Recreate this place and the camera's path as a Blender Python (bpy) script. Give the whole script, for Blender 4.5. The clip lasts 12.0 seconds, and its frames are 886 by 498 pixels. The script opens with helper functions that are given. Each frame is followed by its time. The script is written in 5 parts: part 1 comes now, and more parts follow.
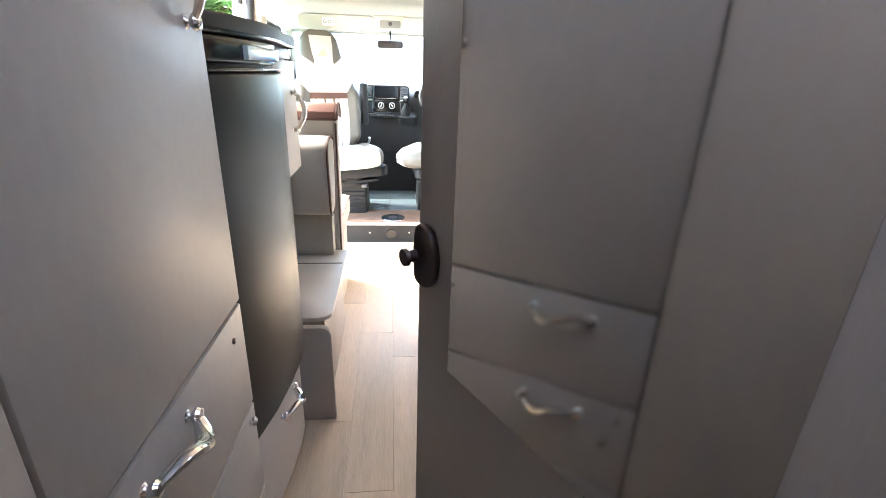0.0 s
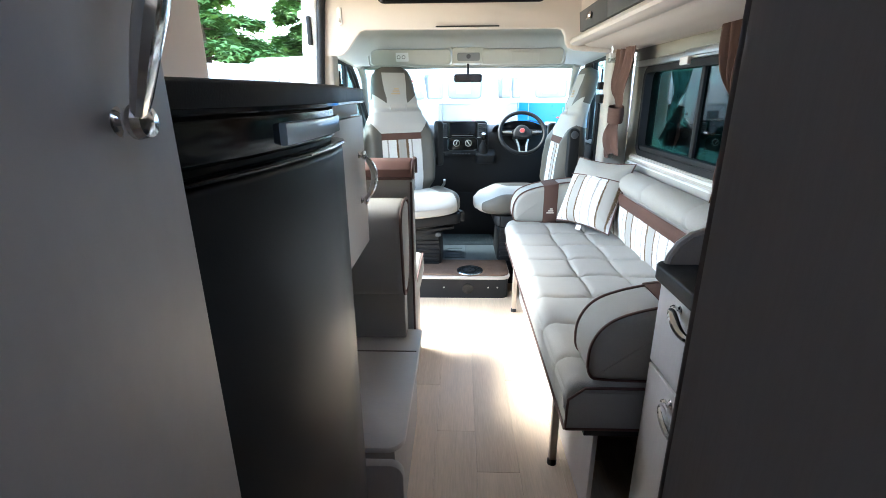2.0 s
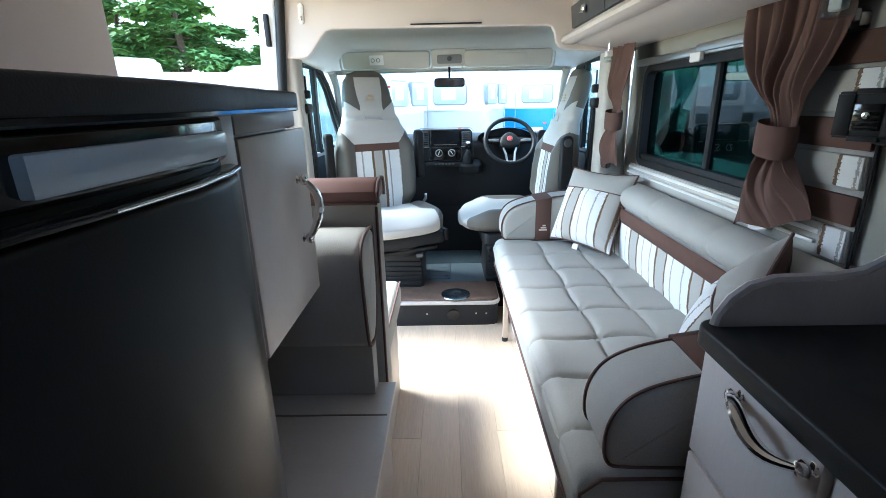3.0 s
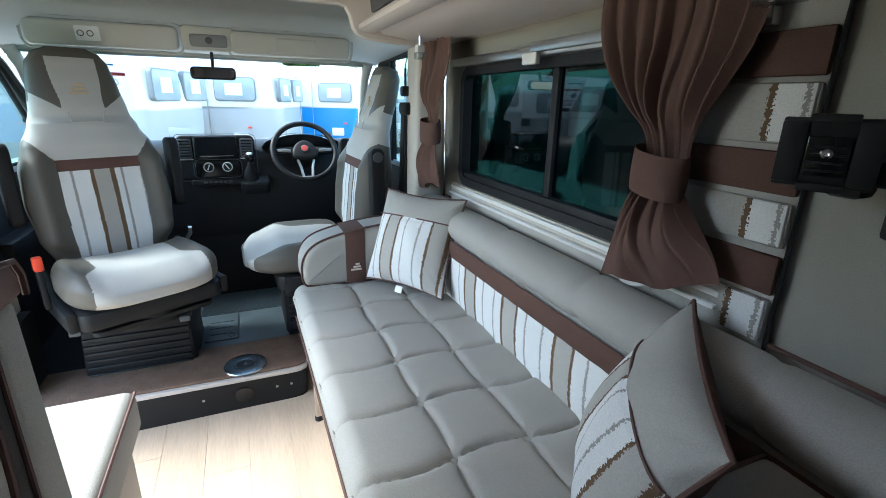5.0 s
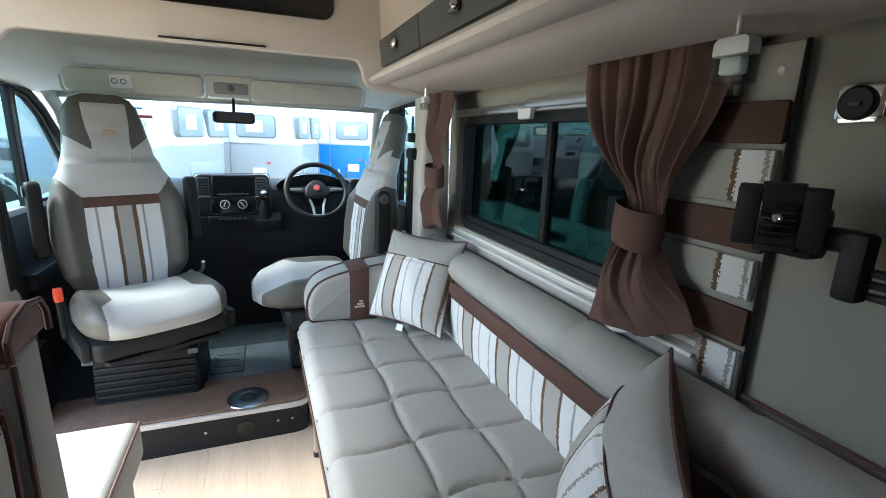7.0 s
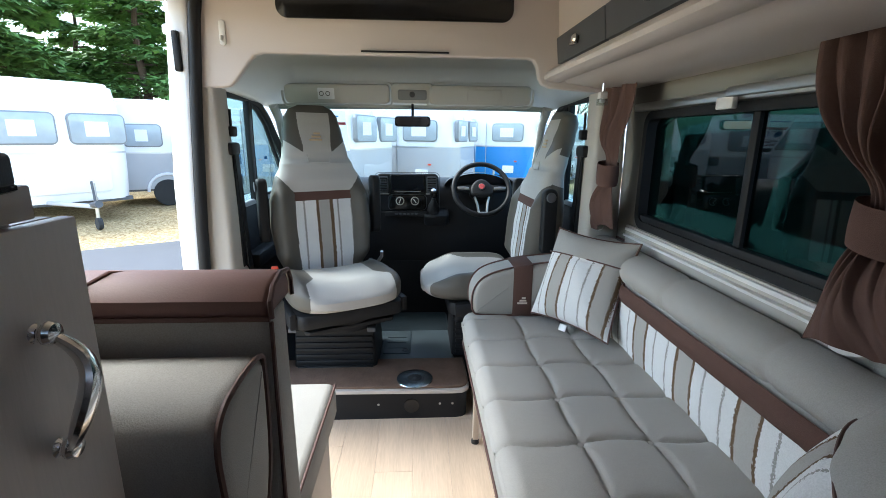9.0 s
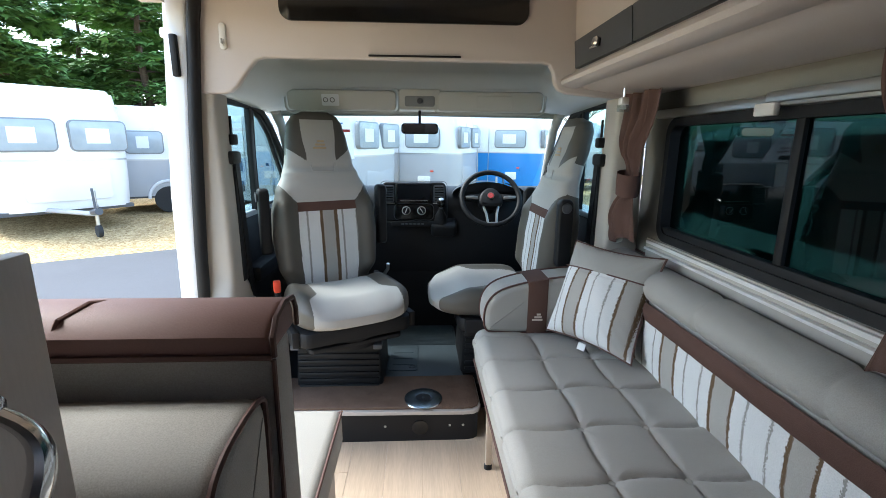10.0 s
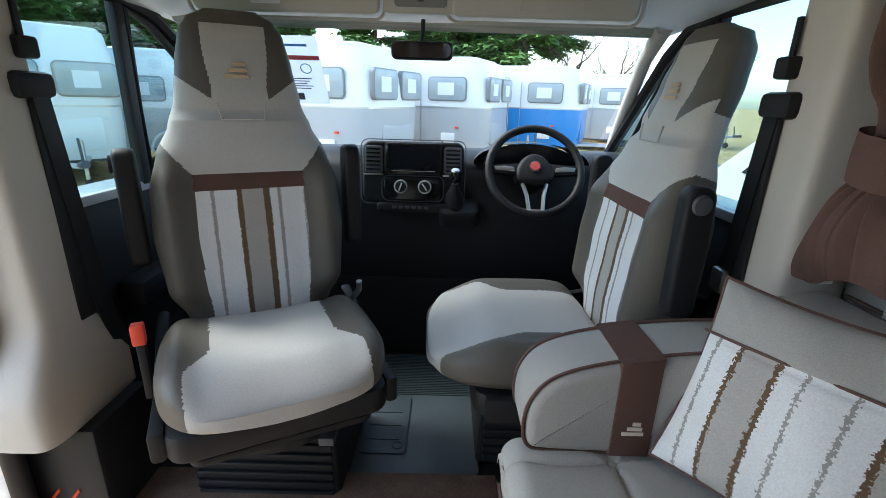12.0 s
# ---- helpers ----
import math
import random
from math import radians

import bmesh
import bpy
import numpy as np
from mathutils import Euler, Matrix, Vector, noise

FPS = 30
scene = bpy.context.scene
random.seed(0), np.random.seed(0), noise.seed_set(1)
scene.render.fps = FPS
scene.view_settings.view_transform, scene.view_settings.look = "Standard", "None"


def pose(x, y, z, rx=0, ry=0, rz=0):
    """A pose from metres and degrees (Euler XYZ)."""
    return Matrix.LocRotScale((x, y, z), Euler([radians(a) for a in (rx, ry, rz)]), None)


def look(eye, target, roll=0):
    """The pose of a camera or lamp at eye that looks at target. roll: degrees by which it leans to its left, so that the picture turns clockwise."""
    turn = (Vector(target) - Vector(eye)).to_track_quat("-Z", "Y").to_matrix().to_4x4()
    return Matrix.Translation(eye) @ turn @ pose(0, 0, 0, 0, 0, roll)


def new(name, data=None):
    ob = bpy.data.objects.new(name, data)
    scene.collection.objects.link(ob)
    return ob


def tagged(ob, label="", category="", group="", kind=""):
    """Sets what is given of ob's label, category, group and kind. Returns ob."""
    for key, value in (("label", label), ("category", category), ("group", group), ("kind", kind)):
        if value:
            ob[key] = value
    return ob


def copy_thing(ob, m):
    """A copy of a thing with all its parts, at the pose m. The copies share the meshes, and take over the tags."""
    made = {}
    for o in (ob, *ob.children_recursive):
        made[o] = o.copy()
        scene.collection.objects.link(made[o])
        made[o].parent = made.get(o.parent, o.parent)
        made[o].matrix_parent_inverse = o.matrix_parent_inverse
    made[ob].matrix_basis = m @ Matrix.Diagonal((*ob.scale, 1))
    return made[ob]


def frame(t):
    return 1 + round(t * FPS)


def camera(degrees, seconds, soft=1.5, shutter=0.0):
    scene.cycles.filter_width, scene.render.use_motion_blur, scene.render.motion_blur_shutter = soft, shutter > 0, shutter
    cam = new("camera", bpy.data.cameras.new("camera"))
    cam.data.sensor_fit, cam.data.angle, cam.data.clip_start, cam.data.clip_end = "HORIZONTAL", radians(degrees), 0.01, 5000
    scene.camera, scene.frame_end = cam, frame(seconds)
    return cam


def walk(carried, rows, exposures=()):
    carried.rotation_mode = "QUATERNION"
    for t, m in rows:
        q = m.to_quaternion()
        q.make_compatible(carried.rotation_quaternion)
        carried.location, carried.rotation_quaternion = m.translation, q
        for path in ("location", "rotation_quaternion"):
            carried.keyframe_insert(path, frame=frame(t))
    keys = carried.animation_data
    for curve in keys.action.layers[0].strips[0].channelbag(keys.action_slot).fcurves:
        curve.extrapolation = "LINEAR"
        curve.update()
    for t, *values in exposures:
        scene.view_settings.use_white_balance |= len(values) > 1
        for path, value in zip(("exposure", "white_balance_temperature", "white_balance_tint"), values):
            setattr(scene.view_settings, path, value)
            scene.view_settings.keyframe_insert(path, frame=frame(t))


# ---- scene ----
cam = camera(87.4, 12.0, 0.7)
EXPO = ((0.0, 5.9, 6700, 6), (1.0, 5.3, 6450, 5), (1.6, 4.65, 6200, 3), (2.1, 4.1, 5800, 1), (2.6, 3.95, 5500, 0), (4.5, 3.15, 5700, 0), (6.0, 3.32, 5850, 1), (7.5, 3.2, 5950, 2), (9.5, 2.75, 6050, 4), (11.0, 2.68, 6150, 5), (12.0, 2.52, 6250, 6))
PATH = [
    (0, (0.005, -3.262, 1.206), (0.222, -1.407, 0.49), 2.0),
    (0.5, (-0.031, -3.191, 1.211), (0.039, -1.323, 0.501), 1.6),
    (1, (-0.049, -3.069, 1.217), (-0.052, -1.191, 0.531), 0.6),
    (1.5, (-0.051, -2.928, 1.246), (-0.075, -1.038, 0.591), 0.3),
    (2, (-0.065, -2.802, 1.275), (-0.132, -0.905, 0.645), -0.4),
    (2.5, (-0.044, -2.647, 1.265), (-0.12, -0.747, 0.647), -0.7),
    (4.5, (0.026, -2.005, 1.288), (0.551, -0.163, 0.714), -1.5),
    (5, (0.09, -1.882, 1.284), (0.847, -0.134, 0.676), 1.2),
    (5.5, (0.159, -1.86, 1.276), (1.168, -0.251, 0.648), 3.3),
    (6, (0.178, -1.867, 1.281), (1.266, -0.296, 0.691), 3.0),
    (6.5, (0.165, -1.914, 1.307), (1.129, -0.242, 0.783), 2.6),
    (7, (0.11, -1.95, 1.324), (0.831, -0.143, 0.86), 2.0),
    (7.5, (0.067, -1.961, 1.337), (0.525, -0.078, 0.846), 1.0),
    (9.5, (0.013, -1.949, 1.303), (0.108, -0.005, 0.845), 0.7),
    (10, (-0.006, -1.846, 1.316), (0.097, 0.101, 0.87), 0.5),
    (10.5, (0.003, -1.642, 1.32), (0.154, 0.297, 0.854), -0.1),
    (11, (0.052, -1.439, 1.288), (0.223, 0.493, 0.801), -0.3),
    (11.5, (0.105, -1.146, 1.27), (0.227, 0.779, 0.743), -0.3),
    (12, (0.087, -0.82, 1.244), (0.089, 1.081, 0.625), 1.6),
]
walk(cam, [(t, look(eye, target, roll)) for t, eye, target, roll in PATH], EXPO)

# ---------- light ----------
world = bpy.data.worlds.new("sky")
scene.world = world
world.use_nodes = True
nt = world.node_tree
sky = nt.nodes.new("ShaderNodeTexSky")
sky.sky_type, sky.sun_disc, sky.sun_elevation, sky.sun_rotation = "NISHITA", False, radians(48), radians(290)
sky.air_density, sky.dust_density, sky.ozone_density = 1.0, 1.5, 1.5
veil = nt.nodes.new("ShaderNodeHueSaturation")
veil.inputs["Saturation"].default_value = 0.85
nt.links.new(sky.outputs[0], veil.inputs["Color"])
nt.links.new(veil.outputs[0], nt.nodes["Background"].inputs[0])
nt.nodes["Background"].inputs[1].default_value = 0.15
sun = new("sun", bpy.data.lights.new("sun", "SUN"))
sun.data.energy, sun.data.angle, sun.data.color = 0.8, radians(18), (1.0, 0.97, 0.93)
sun.matrix_world = look((-7.5, 2.7, 8.9), (0, 0, 0))


# ---------- materials ----------
def mat(name, col, rough=0.6, metal=0.0, vary=0.12, scale=6.0, grain=0.0, gscale=400.0, stretch=(1, 1, 1), spec=0.5, coat=0.0, rnd=0.0):
    """A surface with stains at one scale, grain and relief at another."""
    m = bpy.data.materials.new(name)
    m.use_nodes = True
    t = m.node_tree
    b = t.nodes["Principled BSDF"]
    b.inputs["Roughness"].default_value, b.inputs["Metallic"].default_value = rough, metal
    b.inputs["Specular IOR Level"].default_value, b.inputs["Coat Weight"].default_value = spec, coat
    tc, mp = t.nodes.new("ShaderNodeTexCoord"), t.nodes.new("ShaderNodeMapping")
    mp.inputs["Scale"].default_value = stretch
    t.links.new(tc.outputs["Object"], mp.inputs["Vector"])
    n = t.nodes.new("ShaderNodeTexNoise")
    n.inputs["Scale"].default_value, n.inputs["Detail"].default_value = scale, 5.0
    t.links.new(mp.outputs[0], n.inputs["Vector"])
    r = t.nodes.new("ShaderNodeMapRange")
    r.inputs["To Min"].default_value, r.inputs["To Max"].default_value = 1 - vary, 1 + vary
    t.links.new(n.outputs[0], r.inputs["Value"])
    mix = t.nodes.new("ShaderNodeMix")
    mix.data_type, mix.blend_type = "RGBA", "MULTIPLY"
    mix.inputs["Factor"].default_value = 1.0
    mix.inputs["A"].default_value = (*col, 1)
    val = r.outputs[0]
    g = t.nodes.new("ShaderNodeTexNoise")
    g.inputs["Scale"].default_value, g.inputs["Detail"].default_value = gscale, 2.0
    t.links.new(mp.outputs[0], g.inputs["Vector"])
    if grain:
        gr = t.nodes.new("ShaderNodeMapRange")
        gr.inputs["To Min"].default_value, gr.inputs["To Max"].default_value = 1 - grain, 1 + grain
        t.links.new(g.outputs[0], gr.inputs["Value"])
        mu = t.nodes.new("ShaderNodeMath")
        mu.operation = "MULTIPLY"
        t.links.new(val, mu.inputs[0])
        t.links.new(gr.outputs[0], mu.inputs[1])
        val = mu.outputs[0]
        bump = t.nodes.new("ShaderNodeBump")
        bump.inputs["Strength"].default_value, bump.inputs["Distance"].default_value = min(1.0, grain * 1.6), 0.002
        t.links.new(g.outputs[0], bump.inputs["Height"])
        t.links.new(bump.outputs[0], b.inputs["Normal"])
    if rnd:
        oi = t.nodes.new("ShaderNodeObjectInfo")
        rr = t.nodes.new("ShaderNodeMapRange")
        rr.inputs["To Min"].default_value, rr.inputs["To Max"].default_value = 1 - rnd, 1 + rnd
        t.links.new(oi.outputs["Random"], rr.inputs["Value"])
        mu2 = t.nodes.new("ShaderNodeMath")
        mu2.operation = "MULTIPLY"
        t.links.new(val, mu2.inputs[0])
        t.links.new(rr.outputs[0], mu2.inputs[1])
        val = mu2.outputs[0]
        ad = t.nodes.new("ShaderNodeVectorMath")
        ad.operation = "ADD"
        co = t.nodes.new("ShaderNodeMath")
        co.operation = "MULTIPLY"
        co.inputs[1].default_value = 40.0
        t.links.new(oi.outputs["Random"], co.inputs[0])
        t.links.new(tc.outputs["Object"], ad.inputs[0])
        t.links.new(co.outputs[0], ad.inputs[1])
        t.links.new(ad.outputs[0], mp.inputs["Vector"])
    t.links.new(val, mix.inputs["B"])
    t.links.new(mix.outputs["Result"], b.inputs["Base Color"])
    rv = t.nodes.new("ShaderNodeMapRange")
    rv.inputs["To Min"].default_value, rv.inputs["To Max"].default_value = max(0.02, rough - 0.08), min(1.0, rough + 0.08)
    t.links.new(n.outputs[0], rv.inputs["Value"])
    t.links.new(rv.outputs[0], b.inputs["Roughness"])
    return m


def striped(name, axis, period, offset, stops, ragged=0.02):
    """Woven stripes across one axis: stops are (position in the period, colour)."""
    m = mat(name, (0.5, 0.5, 0.5), 0.9, vary=0.08, scale=12, grain=0.2, gscale=320, spec=0.15)
    t = m.node_tree
    b = t.nodes["Principled BSDF"]
    tc = t.nodes.new("ShaderNodeTexCoord")
    sp = t.nodes.new("ShaderNodeSeparateXYZ")
    t.links.new(tc.outputs["Object"], sp.inputs[0])
    n = t.nodes.new("ShaderNodeTexNoise")
    n.inputs["Scale"].default_value, n.inputs["Detail"].default_value = 210.0, 4.0
    t.links.new(tc.outputs["Object"], n.inputs["Vector"])
    ma = t.nodes.new("ShaderNodeMath")
    ma.operation = "MULTIPLY_ADD"
    ma.inputs[1].default_value, ma.inputs[2].default_value = 1 / period, offset
    t.links.new(sp.outputs["XYZ".index(axis)], ma.inputs[0])
    mr = t.nodes.new("ShaderNodeMapRange")
    mr.inputs["To Min"].default_value, mr.inputs["To Max"].default_value = -ragged * 2, ragged * 2
    t.links.new(n.outputs[0], mr.inputs["Value"])
    ad = t.nodes.new("ShaderNodeMath")
    t.links.new(ma.outputs[0], ad.inputs[0])
    t.links.new(mr.outputs[0], ad.inputs[1])
    fr = t.nodes.new("ShaderNodeMath")
    fr.operation = "FRACT"
    t.links.new(ad.outputs[0], fr.inputs[0])
    ramp = t.nodes.new("ShaderNodeValToRGB")
    ramp.color_ramp.interpolation = "CONSTANT"
    el = ramp.color_ramp.elements
    while len(el) < len(stops):
        el.new(0.5)
    for e, (p, c) in zip(el, stops):
        e.position, e.color = p, (*c, 1)
    t.links.new(fr.outputs[0], ramp.inputs[0])
    mix = [x for x in t.nodes if x.bl_idname == "ShaderNodeMix"][0]
    t.links.new(ramp.outputs[0], mix.inputs["A"])
    return m


def glass(name, tint, gloss=0.08):
    m = bpy.data.materials.new(name)
    m.use_nodes = True
    t = m.node_tree
    t.nodes.remove(t.nodes["Principled BSDF"])
    tr, gl, mx, fr = (t.nodes.new(k) for k in ("ShaderNodeBsdfTransparent", "ShaderNodeBsdfGlossy", "ShaderNodeMixShader", "ShaderNodeLayerWeight"))
    po = t.nodes.new("ShaderNodeMath")
    po.operation = "POWER"
    po.inputs[1].default_value = 4.0
    ma = t.nodes.new("ShaderNodeMath")
    ma.operation = "MULTIPLY_ADD"
    ma.inputs[1].default_value, ma.inputs[2].default_value = 0.5, gloss * 0.4
    tr.inputs[0].default_value = (*tint, 1)
    gl.inputs["Roughness"].default_value = 0.02
    fr.inputs[0].default_value = 0.5
    t.links.new(fr.outputs["Facing"], po.inputs[0])
    t.links.new(po.outputs[0], ma.inputs[0])
    t.links.new(ma.outputs[0], mx.inputs[0])
    t.links.new(tr.outputs[0], mx.inputs[1])
    t.links.new(gl.outputs[0], mx.inputs[2])
    t.links.new(mx.outputs[0], t.nodes["Material Output"].inputs[0])
    return m


CREAM, TAUPE, BROWN, PALE = (0.40, 0.385, 0.355), (0.34, 0.32, 0.29), (0.105, 0.06, 0.048), (0.62, 0.61, 0.58)
M_fab = mat("settee_fabric", (0.36, 0.345, 0.315), 0.8, vary=0.06, scale=9, grain=0.22, gscale=420, spec=0.2)
M_fab_dk = mat("seat_side_leather", (0.105, 0.095, 0.08), 0.5, vary=0.1, scale=7, grain=0.15, gscale=300, spec=0.35)
M_fab_lt = mat("seat_light_leather", (0.48, 0.465, 0.435), 0.75, vary=0.06, scale=6, grain=0.16, gscale=330, spec=0.2)
M_brown = mat("brown_cloth", BROWN, 0.85, vary=0.12, scale=9, grain=0.25, gscale=450, spec=0.15)
M_brown_top = mat("brown_leatherette", (0.17, 0.09, 0.075), 0.6, vary=0.1, scale=8, grain=0.1, gscale=300, spec=0.35)
M_pipe = mat("brown_piping", (0.10, 0.05, 0.04), 0.7)
M_curtain = mat("curtain_cloth", (0.12, 0.072, 0.06), 0.9, vary=0.15, scale=14, grain=0.3, gscale=600, spec=0.1)
W_, G_, B_, T_ = (0.66, 0.66, 0.65), (0.30, 0.29, 0.27), (0.13, 0.085, 0.05), (0.38, 0.36, 0.33)
STOPS = [(0.0, W_), (0.16, G_), (0.19, W_), (0.36, B_), (0.405, T_), (0.66, B_), (0.705, W_), (0.86, G_), (0.89, W_)]
M_str_y = striped("stripes_along_wall", "Y", 0.27, 0.35, STOPS, 0.02)
M_str_x = striped("stripes_cushion", "X", 0.215, 0.862, STOPS, 0.026)
M_str_seat = striped("stripes_seat", "X", 0.30, 0.5, [(0.0, W_), (0.14, G_), (0.17, W_), (0.36, B_), (0.41, T_), (0.60, B_), (0.66, W_), (0.73, G_), (0.76, W_), (0.97, G_)], 0.012)
M_lam = mat("taupe_laminate", (0.36, 0.315, 0.28), 0.42, vary=0.07, scale=3, grain=0.06, gscale=60, stretch=(6, 1, 0.5), spec=0.4)
M_lam_lt = mat("pale_laminate", (0.54, 0.49, 0.455), 0.42, vary=0.06, scale=3, grain=0.06, gscale=60, stretch=(1, 6, 0.5), spec=0.4)
M_edge = mat("cabinet_edge", (0.17, 0.135, 0.118), 0.55)
M_latch = mat("dark_brown_plastic", (0.035, 0.018, 0.014), 0.35, vary=0.1)
M_oak = mat("oak_planks", (0.56, 0.44, 0.325), 0.36, vary=0.2, scale=2.2, grain=0.16, gscale=22, stretch=(9, 0.7, 1), spec=0.45, rnd=0.10)
M_joint = mat("plank_joint", (0.34, 0.25, 0.17), 0.8)
M_black = mat("black_worktop", (0.012, 0.012, 0.012), 0.5, vary=0.2, scale=40, grain=0.12, gscale=500, spec=0.28)
M_gloss = mat("black_gloss", (0.012, 0.012, 0.012), 0.12, vary=0.2, scale=5)
M_fridge = mat("fridge_door_black", (0.010, 0.010, 0.0105), 0.36, vary=0.05, scale=4, grain=0.04, gscale=500, spec=0.22)
M_plastic = mat("dark_plastic", (0.013, 0.0135, 0.015), 0.55, spec=0.3, vary=0.15, scale=15, grain=0.1, gscale=500)
M_plast_gr = mat("grey_plastic", (0.07, 0.075, 0.085), 0.5, vary=0.1, scale=12, grain=0.06, gscale=500)
M_rubber = mat("rubber_mat", (0.07, 0.092, 0.105), 0.42, vary=0.2, scale=8, grain=0.2, gscale=250)
M_carpet = mat("brown_carpet", (0.17, 0.115, 0.085), 0.98, vary=0.3, scale=18, grain=0.6, gscale=330, spec=0.05)
M_cream = mat("cream_panel", (0.60, 0.545, 0.515), 0.55, vary=0.04, scale=3, grain=0.04, gscale=250, spec=0.3)
M_head = mat("headlining", (0.50, 0.50, 0.475), 0.9, vary=0.05, scale=4, grain=0.1, gscale=500, spec=0.1)
M_trim = mat("beige_pillar_trim", (0.48, 0.45, 0.40), 0.6, vary=0.05, scale=4, grain=0.08, gscale=400)
M_wall = mat("grey_wall_cloth", (0.30, 0.29, 0.255), 0.85, vary=0.05, scale=4, grain=0.15, gscale=400, spec=0.15)
M_chrome = mat("chrome", (0.8, 0.8, 0.8), 0.12, 1.0, vary=0.05)
M_alu = mat("aluminium", (0.55, 0.55, 0.54), 0.35, 1.0, vary=0.06)
M_white = mat("white_paint", (0.78, 0.79, 0.80), 0.3, vary=0.04, scale=3, coat=0.3)
M_wplast = mat("white_plastic", (0.72, 0.71, 0.69), 0.4, vary=0.04)
M_mirror = mat("mirror_glass", (0.66, 0.645, 0.625), 0.03, 1.0, vary=0.01)
M_leg = mat("beige_steel_leg", (0.5, 0.42, 0.34), 0.35, vary=0.06)
M_red = mat("orange_red_plastic", (0.75, 0.07, 0.03), 0.4)
M_blue = mat("blue_paint", (0.02, 0.22, 0.60), 0.3, vary=0.05, coat=0.3)
M_silver = mat("silver_paint", (0.42, 0.43, 0.45), 0.35, vary=0.06, scale=2, coat=0.2)
M_dkglass = mat("dark_window", (0.03, 0.035, 0.04), 0.06, vary=0.1)
M_cvglass = mat("caravan_window", (0.36, 0.41, 0.44), 0.1, vary=0.25, scale=3)
M_cvframe = mat("caravan_window_frame", (0.20, 0.21, 0.22), 0.5, vary=0.1)
M_tyre = mat("tyre_rubber", (0.03, 0.03, 0.03), 0.85, grain=0.2, gscale=80)
M_screen = mat("dark_display", (0.012, 0.014, 0.017), 0.1)
M_paper = mat("paper", (0.75, 0.77, 0.80), 0.7, vary=0.03)
M_sheet = mat("thin_paper", (0.8, 0.82, 0.86), 0.7, vary=0.03)
st_ = M_sheet.node_tree
tl_, mx_ = st_.nodes.new("ShaderNodeBsdfTranslucent"), st_.nodes.new("ShaderNodeMixShader")
tl_.inputs[0].default_value, mx_.inputs[0].default_value = (0.8, 0.83, 0.88, 1), 0.6
st_.links.new(st_.nodes["Principled BSDF"].outputs[0], mx_.inputs[1])
st_.links.new(tl_.outputs[0], mx_.inputs[2])
st_.links.new(mx_.outputs[0], st_.nodes["Material Output"].inputs[0])
M_ink = mat("blue_ink", (0.05, 0.22, 0.5), 0.7)
M_inkr = mat("red_ink", (0.6, 0.08, 0.08), 0.7)
M_beige_emb = mat("emblem_thread", (0.55, 0.42, 0.27), 0.7)
M_gold = mat("emblem_pale", (0.6, 0.5, 0.42), 0.6)
M_steel_disc = mat("table_socket_steel", (0.55, 0.62, 0.66), 0.22, 1.0, vary=0.06)
M_road = mat("asphalt", (0.085, 0.085, 0.088), 0.85, vary=0.25, scale=1.3, grain=0.5, gscale=90)
M_bark = mat("bark", (0.10, 0.07, 0.05), 0.9, vary=0.4, scale=9, grain=0.5, gscale=60)
M_leaf = mat("conifer_leaf", (0.125, 0.24, 0.055), 0.75, vary=0.75, scale=1.6, grain=0.3, gscale=30)
M_ws = glass("windscreen_glass", (0.80, 0.86, 0.84))
M_sideglass = glass("door_glass", (0.62, 0.74, 0.74))
M_tint = glass("tinted_window_glass", (0.058, 0.112, 0.106))
M_clear = glass("clear_plastic", (0.75, 0.8, 0.8))


def gravel_mat():
    m = mat("gravel", (0.52, 0.37, 0.17), 0.95, vary=0.18, scale=0.7, spec=0.1)
    t = m.node_tree
    tc, v = t.nodes.new("ShaderNodeTexCoord"), t.nodes.new("ShaderNodeTexVoronoi")
    v.inputs["Scale"].default_value = 26
    t.links.new(tc.outputs["Object"], v.inputs["Vector"])
    hs = t.nodes.new("ShaderNodeMix")
    hs.data_type = "RGBA"
    hs.inputs["A"].default_value, hs.inputs["B"].default_value = (0.66, 0.50, 0.27, 1), (0.28, 0.18, 0.075, 1)
    sp = t.nodes.new("ShaderNodeSeparateColor")
    t.links.new(v.outputs["Color"], sp.inputs[0])
    t.links.new(sp.outputs[0], hs.inputs["Factor"])
    mix = [x for x in t.nodes if x.bl_idname == "ShaderNodeMix" and x.blend_type == "MULTIPLY"][0]
    t.links.new(hs.outputs["Result"], mix.inputs["A"])
    bump = t.nodes.new("ShaderNodeBump")
    bump.inputs["Strength"].default_value, bump.inputs["Distance"].default_value = 1.0, 0.02
    bump.invert = True
    t.links.new(v.outputs["Distance"], bump.inputs["Height"])
    t.links.new(bump.outputs[0], t.nodes["Principled BSDF"].inputs["Normal"])
    return m


M_gravel = gravel_mat()


# ---------- mesh tools ----------
def finish(bm, name, m, smooth=True, angle=38):
    me = bpy.data.meshes.new(name)
    bm.to_mesh(me)
    bm.free()
    me.materials.append(m)
    if smooth:
        me.shade_smooth()
        me.set_sharp_from_angle(angle=radians(angle))
    return me


def part(name, bm, m, parent, label="", angle=38):
    ob = new(name, finish(bm, name, m, angle=angle))
    ob.parent = parent
    return tagged(ob, label)


def thing(name, label, category, m=None, group="", kind=""):
    ob = new(name)
    ob.empty_display_size = 0.05
    if m is not None:
        ob.matrix_basis = m
    return tagged(ob, label, category, group, kind)


